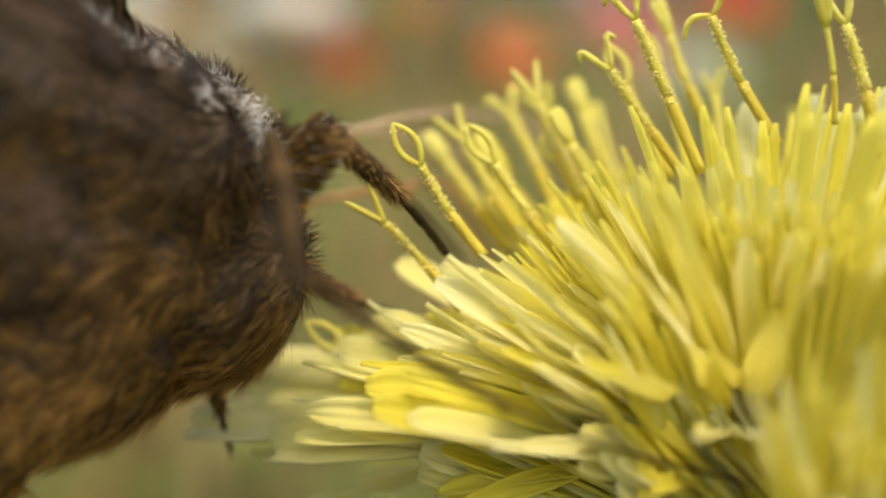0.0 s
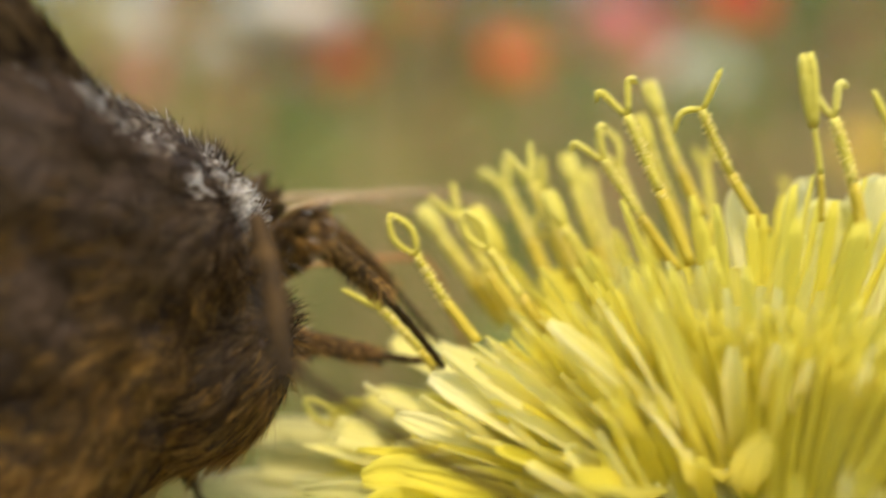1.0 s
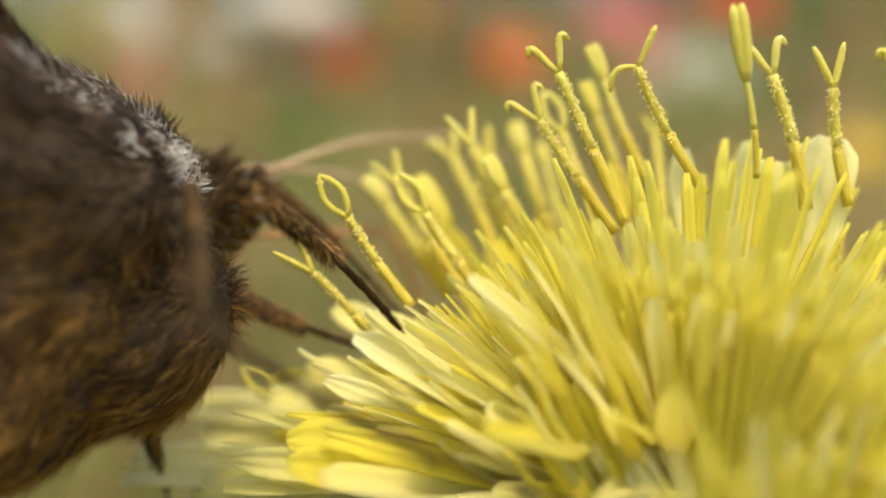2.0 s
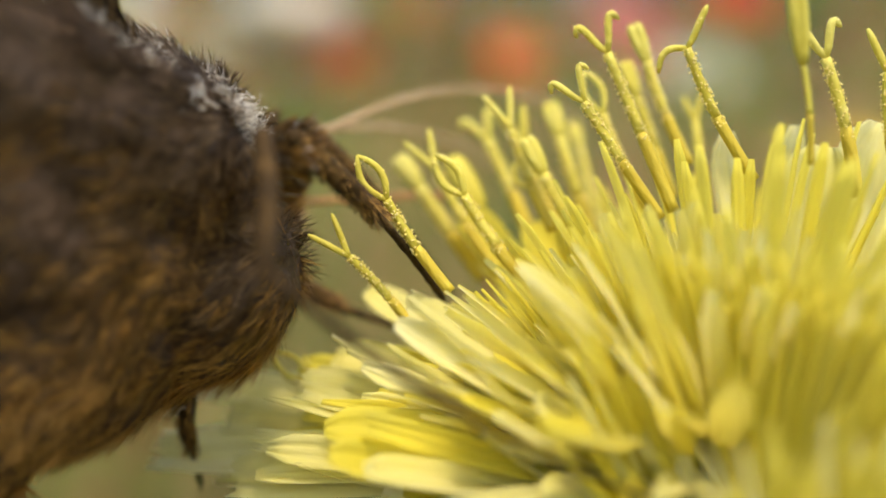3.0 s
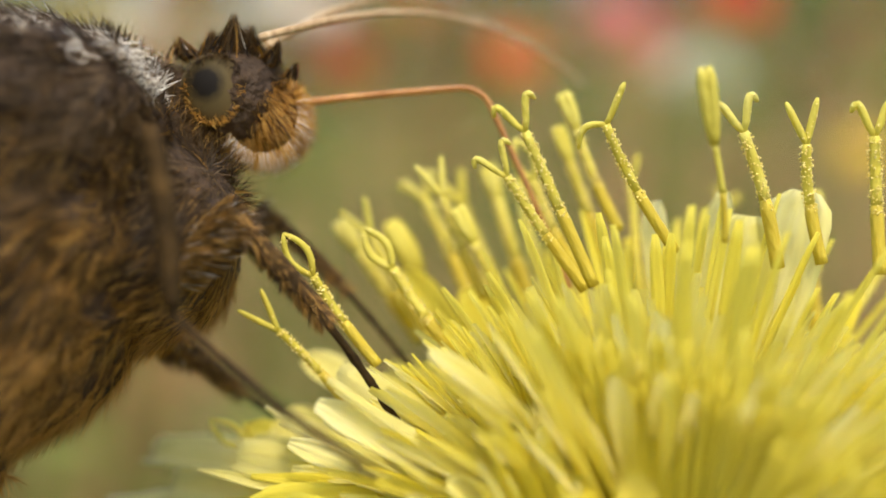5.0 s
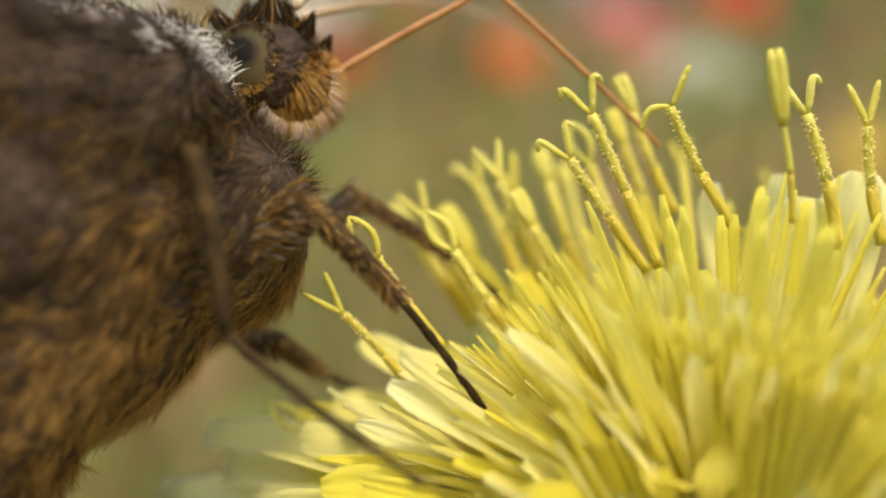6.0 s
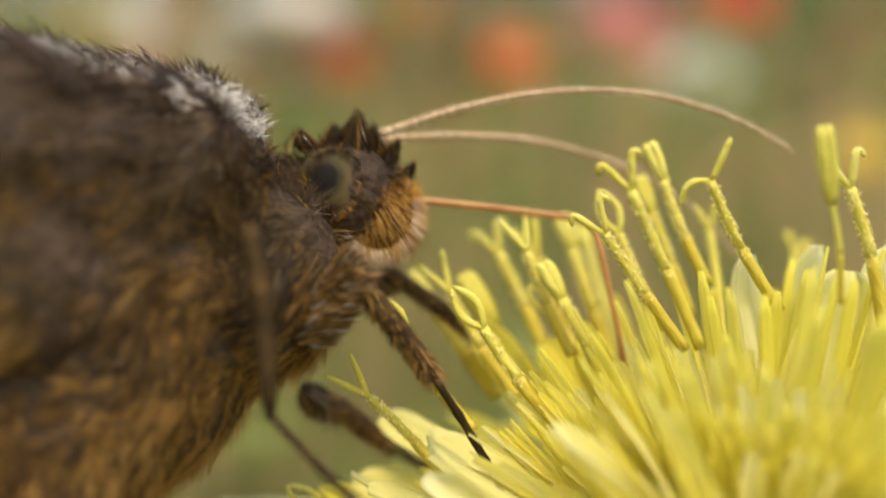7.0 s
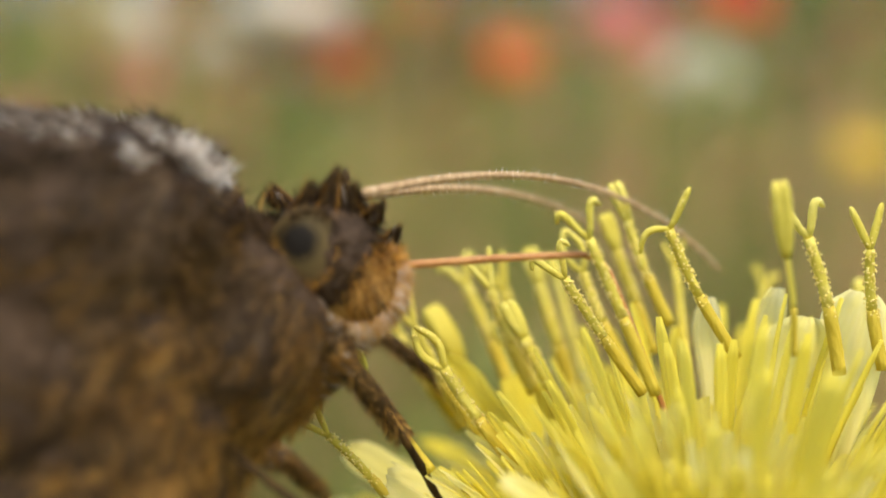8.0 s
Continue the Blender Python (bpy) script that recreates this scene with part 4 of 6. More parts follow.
rng = random.Random(77)
s = Shape()
for k in range(34000):
    if k % 2:
        y = 0.45 + 3.6 * rng.random() ** 0.8
        x = rng.uniform(-0.55, 0.55) * (y + 0.6)
    else:
        x, y = rng.uniform(-4.5, 4.5), rng.uniform(-3.5, 5.5)
        if math.hypot(x, y - 0.02) < 0.22 or (abs(x) < 0.55 * (abs(y) + 0.4) and 0 < y < 0.6):
            continue
    h = rng.uniform(0.25, 0.5) + 0.2 * max(0, y) * rng.random()
    a = rng.uniform(0, math.pi)
    w = rng.uniform(0.0015, 0.0045)
    side = Vector((math.cos(a), math.sin(a), 0))
    lean = Vector((rng.gauss(0, 0.10), rng.gauss(0, 0.10), 1)).normalized()
    s.hair(Vector((x, y, -0.01)), lean, side, h, w, Vector((rng.gauss(0, 0.3), rng.gauss(0, 0.3), -0.05)), 0)
tagged(new("meadow_grass", s.mesh("meadow_grass", [GRASS])), "mixed green and dry tan meadow grass", "grass", kind="stuff")

s = Shape()
for k in range(5000):
    y = 0.5 + 1.6 * rng.random()
    x = rng.uniform(-0.55, 0.55) * (y + 0.5)
    z = rng.uniform(0.05, 0.36 + 0.06 * noise.noise(Vector((x * 3, y * 3, 0))))
    d = Vector((rng.gauss(0, 1), rng.gauss(0, 1), rng.gauss(0.3, 0.5))).normalized()
    s.hair(Vector((x, y, z)), d, d.orthogonal().normalized(), rng.uniform(0.03, 0.07), rng.uniform(0.006, 0.012), Vector((0, 0, -0.4)), 0)
tagged(new("meadow_leaves", s.mesh("meadow_leaves", [STEM])), "low leafy green plants among the grass", "plants", kind="stuff")


s = Shape()
for k in range(300):
    y = 0.28 + 1.3 * rng.random() ** 1.4
    x = rng.uniform(-0.5, 0.5) * (y + 0.1)
    h = EYE_Z + rng.uniform(-0.06, 0.24) * y
    bend = Vector((rng.gauss(0, 0.02), rng.gauss(0, 0.02), 0))
    w = rng.uniform(0.0008, 0.0022)
    s.tube([Vector((x, y, h * i / 5)) + bend * (i / 5) ** 2 for i in range(6)], [w * (1 - 0.5 * i / 5) for i in range(6)], 5)
    if k % 3 == 0:
        for _ in range(14):
            q = Vector((x, y, h * rng.uniform(0.86, 1.0))) + bend
            d = Vector((rng.gauss(0, 0.5), rng.gauss(0, 0.5), 1)).normalized()
            s.hair(q, d, d.orthogonal().normalized(), rng.uniform(0.008, 0.016), 0.0012, Vector((0, 0, -0.2)), 0)
tagged(new("grass_stalks", s.mesh("grass_stalks", [STALK])), "thin tan and green seed stalks in the meadow", "grass", kind="stuff")


# weeds between the flowers: loose clumps of leaves in greens, tans and dull reds
s = Shape()
for k in range(170):
    y = 0.6 + 1.3 * rng.random()
    c = Vector((rng.uniform(-0.44, 0.44) * y, y, EYE_Z + rng.uniform(-0.14, 0.22) * y))
    r, slot = rng.uniform(0.012, 0.034) * y, rng.choice((0, 0, 0, 1, 1, 2, 2, 3))
    s.tube([Vector((c.x, c.y, 0)), Vector((c.x, c.y, c.z))], [0.0015, 0.001], 5, 0)
    for _ in range(34):
        q = c + Vector((rng.gauss(0, 0.55), rng.gauss(0, 0.55), rng.gauss(0, 0.8))) * r
        d = Vector((rng.gauss(0, 1), rng.gauss(0, 1), rng.gauss(0.4, 0.6))).normalized()
        s.hair(q, d, d.orthogonal().normalized(), r * rng.uniform(0.6, 1.0), r * 0.22, Vector((0, 0, -0.4)), slot)
tagged(new("weeds", s.mesh("weeds", [STEM, GRASS, STALK, WEED_RED])), "leafy green and tan weeds with dull red buds", "weeds", kind="stuff")


def bloom_mesh(colour, r, layers, seed):
    """A full flower head: layers of cupped petals round a domed middle."""
    rng = random.Random(seed)
    s = Shape()
    s.ball((0, 0, 0), r * 0.3, 14, 8, 1, (1, 1, 0.6))
    for layer in range(layers):
        n = 9
        for k in range(n):
            a = 2 * math.pi * (k + 0.5 * (layer % 2)) / n + rng.gauss(0, 0.06)
            up = 0.15 + 0.45 * layer / max(1, layers - 1)
            long = r * (1 - 0.22 * layer) * rng.uniform(0.9, 1.08)
            rows, fs = [], []
            for i in range(5):
                v = i / 4
                wd = r * 0.36 * math.sin(math.pi * (0.12 + 0.72 * v))
                for j in (-1, 0, 1):
                    q = Vector((0.12 * r + long * v * math.cos(up), wd * j, long * (v * math.sin(up) + 0.12 * v * v - 0.1 * (1 - abs(j)) * v)))
                    rows.append(Matrix.Rotation(a, 3, "Z") @ q)
            for i in range(4):
                for j in range(2):
                    fs.append((i * 3 + j, i * 3 + j + 1, i * 3 + j + 4, i * 3 + j + 3))
            s.add(rows, fs, 0)
    return s.mesh("bloom", [BLOOM[colour], BLOOM["yellow"]])


def leaf_mesh(long, wide):
    s = Shape()
    vs, fs = [], []
    for i in range(6):
        v = i / 5
        w = wide * math.sin(math.pi * (0.08 + 0.9 * v))
        for j in (-1, 0, 1):
            vs.append(Vector((long * v, w * j, 0.35 * long * v - 0.5 * long * v * v + 0.15 * w * abs(j))))
    for i in range(5):
        for j in range(2):
            fs.append((i * 3 + j, i * 3 + j + 1, i * 3 + j + 4, i * 3 + j + 3))
    s.add(vs, fs)
    return s.mesh("leaf", [STEM])


LEAF_MESH = leaf_mesh(0.07, 0.012)
WORD = {"red": "deep red", "scarlet": "scarlet", "pink": "soft pink", "white": "creamy white", "yellow": "golden yellow"}


def garden_flower(colour, at, r, seed):
    """A garden flower whose head is at the place given."""
    rng = random.Random(seed)
    x, y, z = at
    ob = empty("garden_flower", Matrix.Translation((x, y, 0)), WORD[colour] + " garden flower on a tall stem in the meadow", "flower", "meadow flowers")
    s = Shape()
    bx, by = rng.uniform(-0.03, 0.03), rng.uniform(-0.03, 0.03)
    s.tube([(bx * (1 - (i / 8)) ** 2, by * (1 - i / 8) ** 2, z * i / 8) for i in range(9)], [0.003 - 0.001 * i / 8 for i in range(9)], 7)
    part("stem", s.mesh("stem", [STEM]), ob)
    part("bloom", bloom_mesh(colour, r, 4, seed), ob, WORD[colour] + " petals", m=pose(0, 0, z, rng.uniform(25, 65), rng.uniform(-20, 20), rng.uniform(0, 360) * 0))
    for k in range(5):
        part("leaf", LEAF_MESH, ob, m=pose(bx * 0.3, by * 0.3, z * rng.uniform(0.15, 0.8), 0, rng.uniform(-30, 10), rng.uniform(0, 360)))
    return ob


# colour, bearing (across and up, per metre ahead), metres ahead, radius
FLOWERS = [
    ('white', 0.221, 0.147, 1.10, 0.0364),
    ('white', -0.288, 0.196, 1.00, 0.0353),
    ('white', -0.129, 0.201, 1.10, 0.0486),
    ('scarlet', 0.064, 0.162, 1.00, 0.0265),
    ('red', -0.088, 0.157, 1.10, 0.0292),
    ('pink', -0.271, 0.147, 1.30, 0.0316),
    ('pink', 0.329, 0.138, 1.20, 0.0212),
    ('red', 0.258, 0.213, 1.20, 0.0318),
    ('pink', 0.147, 0.189, 1.60, 0.0565),
    ('yellow', 0.368, 0.081, 0.90, 0.0198),
    ('pink', -0.354, 0.108, 1.20, 0.0292),
    ('pink', 0.351, 0.196, 1.50, 0.0278),
    ('red', 0.179, 0.167, 2.00, 0.0398),
    ('scarlet', -0.031, 0.206, 1.60, 0.0353),
    ('white', -0.198, 0.172, 2.20, 0.0438),
]
FLOWERS += [
    ('red', -0.173, 0.123, 2.00, 0.0265),
    ('yellow', 0.277, 0.079, 2.10, 0.0278),
    ('pink', 0.086, 0.118, 2.60, 0.0344),
    ('scarlet', 0.223, 0.211, 2.60, 0.0459),
    ('red', -0.222, 0.196, 2.40, 0.0424),
]
for k, (colour, bx, bz, y, r) in enumerate(FLOWERS):
    garden_flower(colour, (bx * y, y, EYE_Z + bz * y), r, 100 + k)


def shrub(seed):
    rng = random.Random(seed)
    ob = empty("shrub", Matrix.Identity(4), "olive green shrub at the far edge of the meadow", "shrub", "shrubs behind the meadow")
    s = Shape()
    tips = []
    for k in range(9):
        a, lean = rng.uniform(0, 2 * math.pi), rng.uniform(0.1, 0.55)
        pts = [Vector((math.cos(a) * lean * v * v * 1.2, math.sin(a) * lean * v * v * 1.2, 1.5 * v)) for v in (i / 6 for i in range(7))]
        s.tube(pts, [0.03 - 0.024 * i / 6 for i in range(7)], 6)
        tips += pts[2:]
    part("trunk", s.mesh("trunk", [BARK]), ob)
    s = Shape()
    for k in range(4200):
        c = rng.choice(tips)
        p = c + Vector((rng.gauss(0, 0.22), rng.gauss(0, 0.22), rng.gauss(0, 0.2)))
        d = Vector((rng.gauss(0, 1), rng.gauss(0, 1), rng.gauss(0.2, 0.7))).normalized()
        s.hair(p, d, d.orthogonal().normalized(), rng.uniform(0.04, 0.08), rng.uniform(0.010, 0.018), Vector((0, 0, -0.4)), 0)
    part("crown", s.mesh("crown", [LEAF]), ob)
    return ob


base = shrub(1)
base.matrix_basis = pose(-2.6, 4.4, 0)
for k in range(1, 9):
    copy_thing(base, pose(-2.6 + 0.72 * k, 4.4 + 0.35 * math.sin(k * 2.1), 0, 0, 0, 47 * k) @ Matrix.Scale(1, 4))
for k in range(9):
    copy_thing(base, pose(-5.2 + 1.3 * k, 6.2 + 0.4 * math.sin(k * 1.3), 0.0, 0, 0, 31 * k + 10))


def motions():
    walk(flower, [
        (0, pose(0.006099, 0.022585, 0.446284, -1.6, 0.2, -1.0)),
        (0.3, pose(0.006686, 0.022468, 0.446294, -2.0, 1.3, -3.7)),
        (0.5, pose(0.007004, 0.022848, 0.445930, -2.1, 1.2, -2.0)),
        (1, pose(0.005990, 0.023082, 0.444639, -0.8, 0.3, -0.8)),
        (1.2, pose(0.005190, 0.023771, 0.444285, -0.5, 0.2, -2.5)),
        (2.3, pose(0.004750, 0.022002, 0.445578, -1.9, 0.2, -1.5)),
        (2.5, pose(0.005359, 0.021867, 0.445485, -1.6, 0.8, -1.2)),
        (3, pose(0.005437, 0.022090, 0.445605, -0.3, 0.8, -1.4)),
        (3.3, pose(0.006011, 0.021193, 0.445299, -1.1, 0.8, -1.3)),
        (3.5, pose(0.006347, 0.020944, 0.444583, -1.7, 0.6, 1.0)),
        (3.7, pose(0.006517, 0.021278, 0.444087, -0.3, 1.6, 0.0)),
        (4, pose(0.006610, 0.021224, 0.443698, -0.1, 0.8, 0.3)),
        (4.2, pose(0.006035, 0.021427, 0.443748, -0.0, 0.7, 0.0)),
        (4.5, pose(0.005120, 0.021894, 0.444312, -0.0, 0.6, -1.3)),
        (4.7, pose(0.004138, 0.022396, 0.444301, 0.0, 0.1, -2.4)),
        (5.8, pose(0.004931, 0.022145, 0.444372, 0.3, 0.2, -2.3)),
        (6, pose(0.005350, 0.022573, 0.444655, 0.5, -0.1, -1.6)),
        (6.3, pose(0.005582, 0.021996, 0.444340, -0.0, 0.8, -1.5)),
        (6.5, pose(0.005594, 0.022143, 0.444373, -0.0, -0.0, -0.0)),
        (7, pose(0.005882, 0.021777, 0.443260, -0.1, -0.4, 0.4)),
        (7.3, pose(0.006007, 0.021402, 0.442723, 1.6, -0.4, 0.8)),
        (7.5, pose(0.005636, 0.021816, 0.442469, 0.7, 0.7, 0.7)),
        (8, pose(0.005089, 0.022056, 0.442442, 1.0, 0.4, -0.0)),
    ])
    walk(moth, [
        (0, pose(-0.003163, 0.019343, 0.451269, 6.0, 20.0, 20.0)),
        (0.3, pose(-0.002879, 0.019343, 0.451572, 6.0, 20.0, 20.0)),
        (0.5, pose(-0.002690, 0.019343, 0.450985, 6.0, 20.0, 20.0)),
        (1, pose(-0.003353, 0.019343, 0.449820, 6.0, 22.0, 20.0)),
        (1.2, pose(-0.003637, 0.019343, 0.449441, 6.0, 23.0, 20.0)),
        (2.3, pose(-0.004537, 0.019343, 0.450957, 6.0, 22.0, 20.0)),
        (2.5, pose(-0.003874, 0.019343, 0.451146, 6.0, 21.0, 20.0)),
        (3, pose(-0.003258, 0.019343, 0.451288, 6.0, 20.0, 20.0)),
        (3.3, pose(-0.002974, 0.019343, 0.451307, 6.0, 18.0, 20.0)),
        (3.5, pose(-0.003021, 0.019343, 0.451222, 5.0, 15.0, 18.0)),
        (3.7, pose(-0.002832, 0.019343, 0.451364, 4.0, 11.0, 16.0)),
        (4, pose(-0.003088, 0.019343, 0.451714, 4.0, 9.0, 16.0)),
        (4.2, pose(-0.003608, 0.019343, 0.451459, 4.0, 8.0, 14.0)),
        (4.5, pose(-0.003893, 0.019343, 0.452065, 4.0, 8.0, 14.0)),
        (4.7, pose(-0.005029, 0.019343, 0.452282, 2.0, 7.0, 14.0)),
        (5.8, pose(-0.004063, 0.019343, 0.452188, 2.0, 5.0, 14.0)),
        (6, pose(-0.003750, 0.019343, 0.452472, 2.0, 5.0, 14.0)),
        (6.3, pose(-0.003656, 0.019343, 0.452093, 2.0, 5.0, 14.0)),
        (6.5, pose(-0.003893, 0.019343, 0.451932, 2.0, 5.0, 14.0)),
        (7, pose(-0.003177, 0.019143, 0.451509, 2.0, 4.0, 14.0)),
        (7.3, pose(-0.002912, 0.018643, 0.451013, 2.0, 3.0, 14.0)),
        (7.5, pose(-0.003693, 0.018443, 0.450822, 2.0, -0.0, 14.0)),
        (8, pose(-0.003447, 0.017643, 0.450570, 2.0, -2.0, 14.0)),
    ])
    # the belly hangs at its own angle (degrees) while the thorax rocks
    hinge = Matrix.Translation((-0.0018, 0.0019, -0.0016))
    walk(moth_parts["belly"], [(t, hinge @ Matrix.Rotation(radians(a), 4, "Y") @ hinge.inverted()) for t, a in (
        (0, 1), (0.3, 1), (0.5, 0), (1, -3), (1.2, -3), (2.3, 0), (2.5, 0), (3, -1), (3.3, -7), (3.5, -13), (3.7, -14), (4, -13), (4.2, -9), (4.5, 3), (4.7, 3), (5.8, 3), (6, 3), (6.3, 3), (6.5, 2), (7, -2), (7.3, -4), (7.5, -5), (8, -6))])
    walk(moth_parts["forewing"], [
        (0, pose(-0.002500, 0.000000, 0.000900, 0.0, 16.0, 0.0)),
        (0.3, pose(-0.002500, 0.000000, 0.000900, 0.0, 14.0, 0.0)),
        (0.5, pose(-0.002500, 0.000000, 0.000900, 0.0, 10.0, 0.0)),
        (1, pose(-0.002500, 0.000000, 0.000900, 0.0, -6.0, 0.0)),
        (1.2, pose(-0.002500, 0.000000, 0.000900, 0.0, -8.0, 0.0)),
        (2.3, pose(-0.002500, 0.000000, 0.000900, 0.0, -0.0, 0.0)),
        (2.5, pose(-0.002500, 0.000000, 0.000900, 0.0, 6.0, 0.0)),
        (3, pose(-0.002500, 0.000000, 0.000900, 0.0, 14.0, 0.0)),
        (3.3, pose(-0.002500, 0.000000, 0.000900, 0.0, 10.0, 0.0)),
        (3.5, pose(-0.002500, 0.000000, 0.000900, 0.0, 2.0, 0.0)),
        (3.7, pose(-0.002500, 0.000000, 0.000900, 0.0, -2.8, 0.0)),
        (4, pose(-0.002500, 0.000000, 0.000900, 0.0, -10.0, 0.0)),
        (4.2, pose(-0.002500, 0.000000, 0.000900, 0.0, -7.6, 0.0)),
        (4.5, pose(-0.002500, 0.000000, 0.000900, 0.0, -4.0, 0.0)),
        (4.7, pose(-0.002500, 0.000000, 0.000900, 0.0, -2.0, 0.0)),
        (5.8, pose(-0.002500, 0.000000, 0.000900, 0.0, 4.0, 0.0)),
        (6, pose(-0.002500, 0.000000, 0.000900, 0.0, 6.0, 0.0)),
        (6.3, pose(-0.002500, 0.000000, 0.000900, 0.0, 2.4, 0.0)),
        (6.5, pose(-0.002500, 0.000000, 0.000900, 0.0, -0.0, 0.0)),
        (7, pose(-0.002500, 0.000000, 0.000900, 0.0, -24.0, 0.0)),
        (7.3, pose(-0.002500, 0.000000, 0.000900, 0.0, -27.6, 0.0)),
        (7.5, pose(-0.002500, 0.000000, 0.000900, 0.0, -30.0, 0.0)),
        (8, pose(-0.002500, 0.000000, 0.000900, 0.0, -32.0, 0.0)),
    ])
    walk(moth_parts["head"], [
        (0, pose(0.000661, 0.004211, 0.000057, 9.0, 7.0, 13.0)),
        (0.3, pose(0.000407, 0.004296, 0.000124, 9.0, 7.0, 13.0)),
        (0.5, pose(0.000691, 0.004203, -0.000059, 9.0, 7.0, 13.0)),
        (1, pose(0.000339, 0.004313, 0.000142, 8.5, 8.0, 12.5)),
        (1.2, pose(0.000489, 0.004254, 0.000322, 8.3, 7.0, 12.6)),
        (2.3, pose(0.000625, 0.004218, 0.000098, 8.5, 8.0, 12.5)),
        (2.5, pose(0.000686, 0.004201, 0.000029, 8.8, 6.0, 13.1)),
        (3, pose(0.000619, 0.004014, 0.000029, 8.0, 3.5, 10.8)),
        (3.3, pose(0.000770, 0.003749, 0.000704, 6.2, -1.3, 5.9)),
        (3.5, pose(0.001266, 0.003588, 0.000653, 6.0, -0.6, 4.0)),
        (3.7, pose(0.001179, 0.002995, 0.000160, 4.0, -1.0, 0.1)),
        (4, pose(0.001721, 0.002426, 0.000080, 1.0, -3.4, -5.8)),
        (4.2, pose(0.001503, 0.002116, 0.000376, -1.2, -4.4, -5.7)),
        (4.5, pose(0.001117, 0.001694, 0.000328, -2.9, -4.5, -7.7)),
        (4.7, pose(0.001112, 0.001686, 0.000828, -0.8, -11.2, -9.8)),
        (5.8, pose(0.000739, 0.001780, 0.000427, -1.1, -5.3, -9.9)),
        (6, pose(0.000531, 0.001840, 0.001062, -1.1, -8.3, -9.8)),
        (6.3, pose(0.001429, 0.001605, 0.000171, -1.1, -5.3, -9.9)),
        (6.5, pose(-0.000030, 0.001935, 0.001220, -1.1, -15.3, -9.7)),
        (7, pose(0.001636, 0.001650, -0.000252, -1.3, -4.3, -9.9)),
        (7.3, pose(0.001807, 0.001498, -0.000489, -1.5, -2.3, -9.9)),
        (7.5, pose(0.001234, 0.001045, 0.000360, -2.0, 1.7, -10.1)),
        (8, pose(0.001462, 0.000742, -0.000639, -2.3, 3.6, -10.1)),
    ])
    walk(moth_parts["antenna_near"], [
        (0, pose(0.000850, 0.000450, 0.000950, -28.1, -43.4, 20.1)),
        (0.3, pose(0.000850, 0.000450, 0.000950, -31.9, -49.7, 25.4)),
        (0.5, pose(0.000850, 0.000450, 0.000950, -35.2, -53.7, 29.6)),
        (1, pose(0.000850, 0.000450, 0.000950, -26.1, -39.0, 17.1)),
        (1.2, pose(0.000850, 0.000450, 0.000950, -24.8, -35.3, 15.0)),
        (2.3, pose(0.000850, 0.000450, 0.000950, -33.1, -51.2, 26.9)),
        (2.5, pose(0.000850, 0.000450, 0.000950, -25.7, -38.1, 16.6)),
        (3, pose(0.000850, 0.000450, 0.000950, -27.9, -45.5, 23.6)),
        (3.3, pose(0.000850, 0.000450, 0.000950, -22.3, -38.0, 28.3)),
        (3.5, pose(0.000850, 0.000450, 0.000950, -14.0, -24.0, 10.0)),
        (3.7, pose(0.000850, 0.000450, 0.000950, -32.9, -68.7, 55.2)),
        (4, pose(0.000850, 0.000450, 0.000950, -5.7, -24.9, 14.4)),
        (4.2, pose(0.000850, 0.000450, 0.000950, -10.2, -68.0, 41.5)),
        (4.5, pose(0.000850, 0.000450, 0.000950, -1.4, -18.8, 20.4)),
        (4.7, pose(0.000850, 0.000450, 0.000950, 1.8, -6.4, 25.7)),
        (5.8, pose(0.000850, 0.000450, 0.000950, 0.0, -60.0, 36.0)),
        (6, pose(0.000850, 0.000450, 0.000950, 2.0, -39.4, 29.7)),
        (6.3, pose(0.000850, 0.000450, 0.000950, 0.0, -24.0, 16.0)),
        (6.5, pose(0.000850, 0.000450, 0.000950, 6.0, -31.3, 27.5)),
        (7, pose(0.000850, 0.000450, 0.000950, 0.0, -20.0, 4.0)),
        (7.3, pose(0.000850, 0.000450, 0.000950, 0.0, -29.0, -2.0)),
        (7.5, pose(0.000850, 0.000450, 0.000950, 0.1, -20.0, -4.0)),
        (8, pose(0.000850, 0.000450, 0.000950, -0.9, -13.8, 26.2)),
    ])
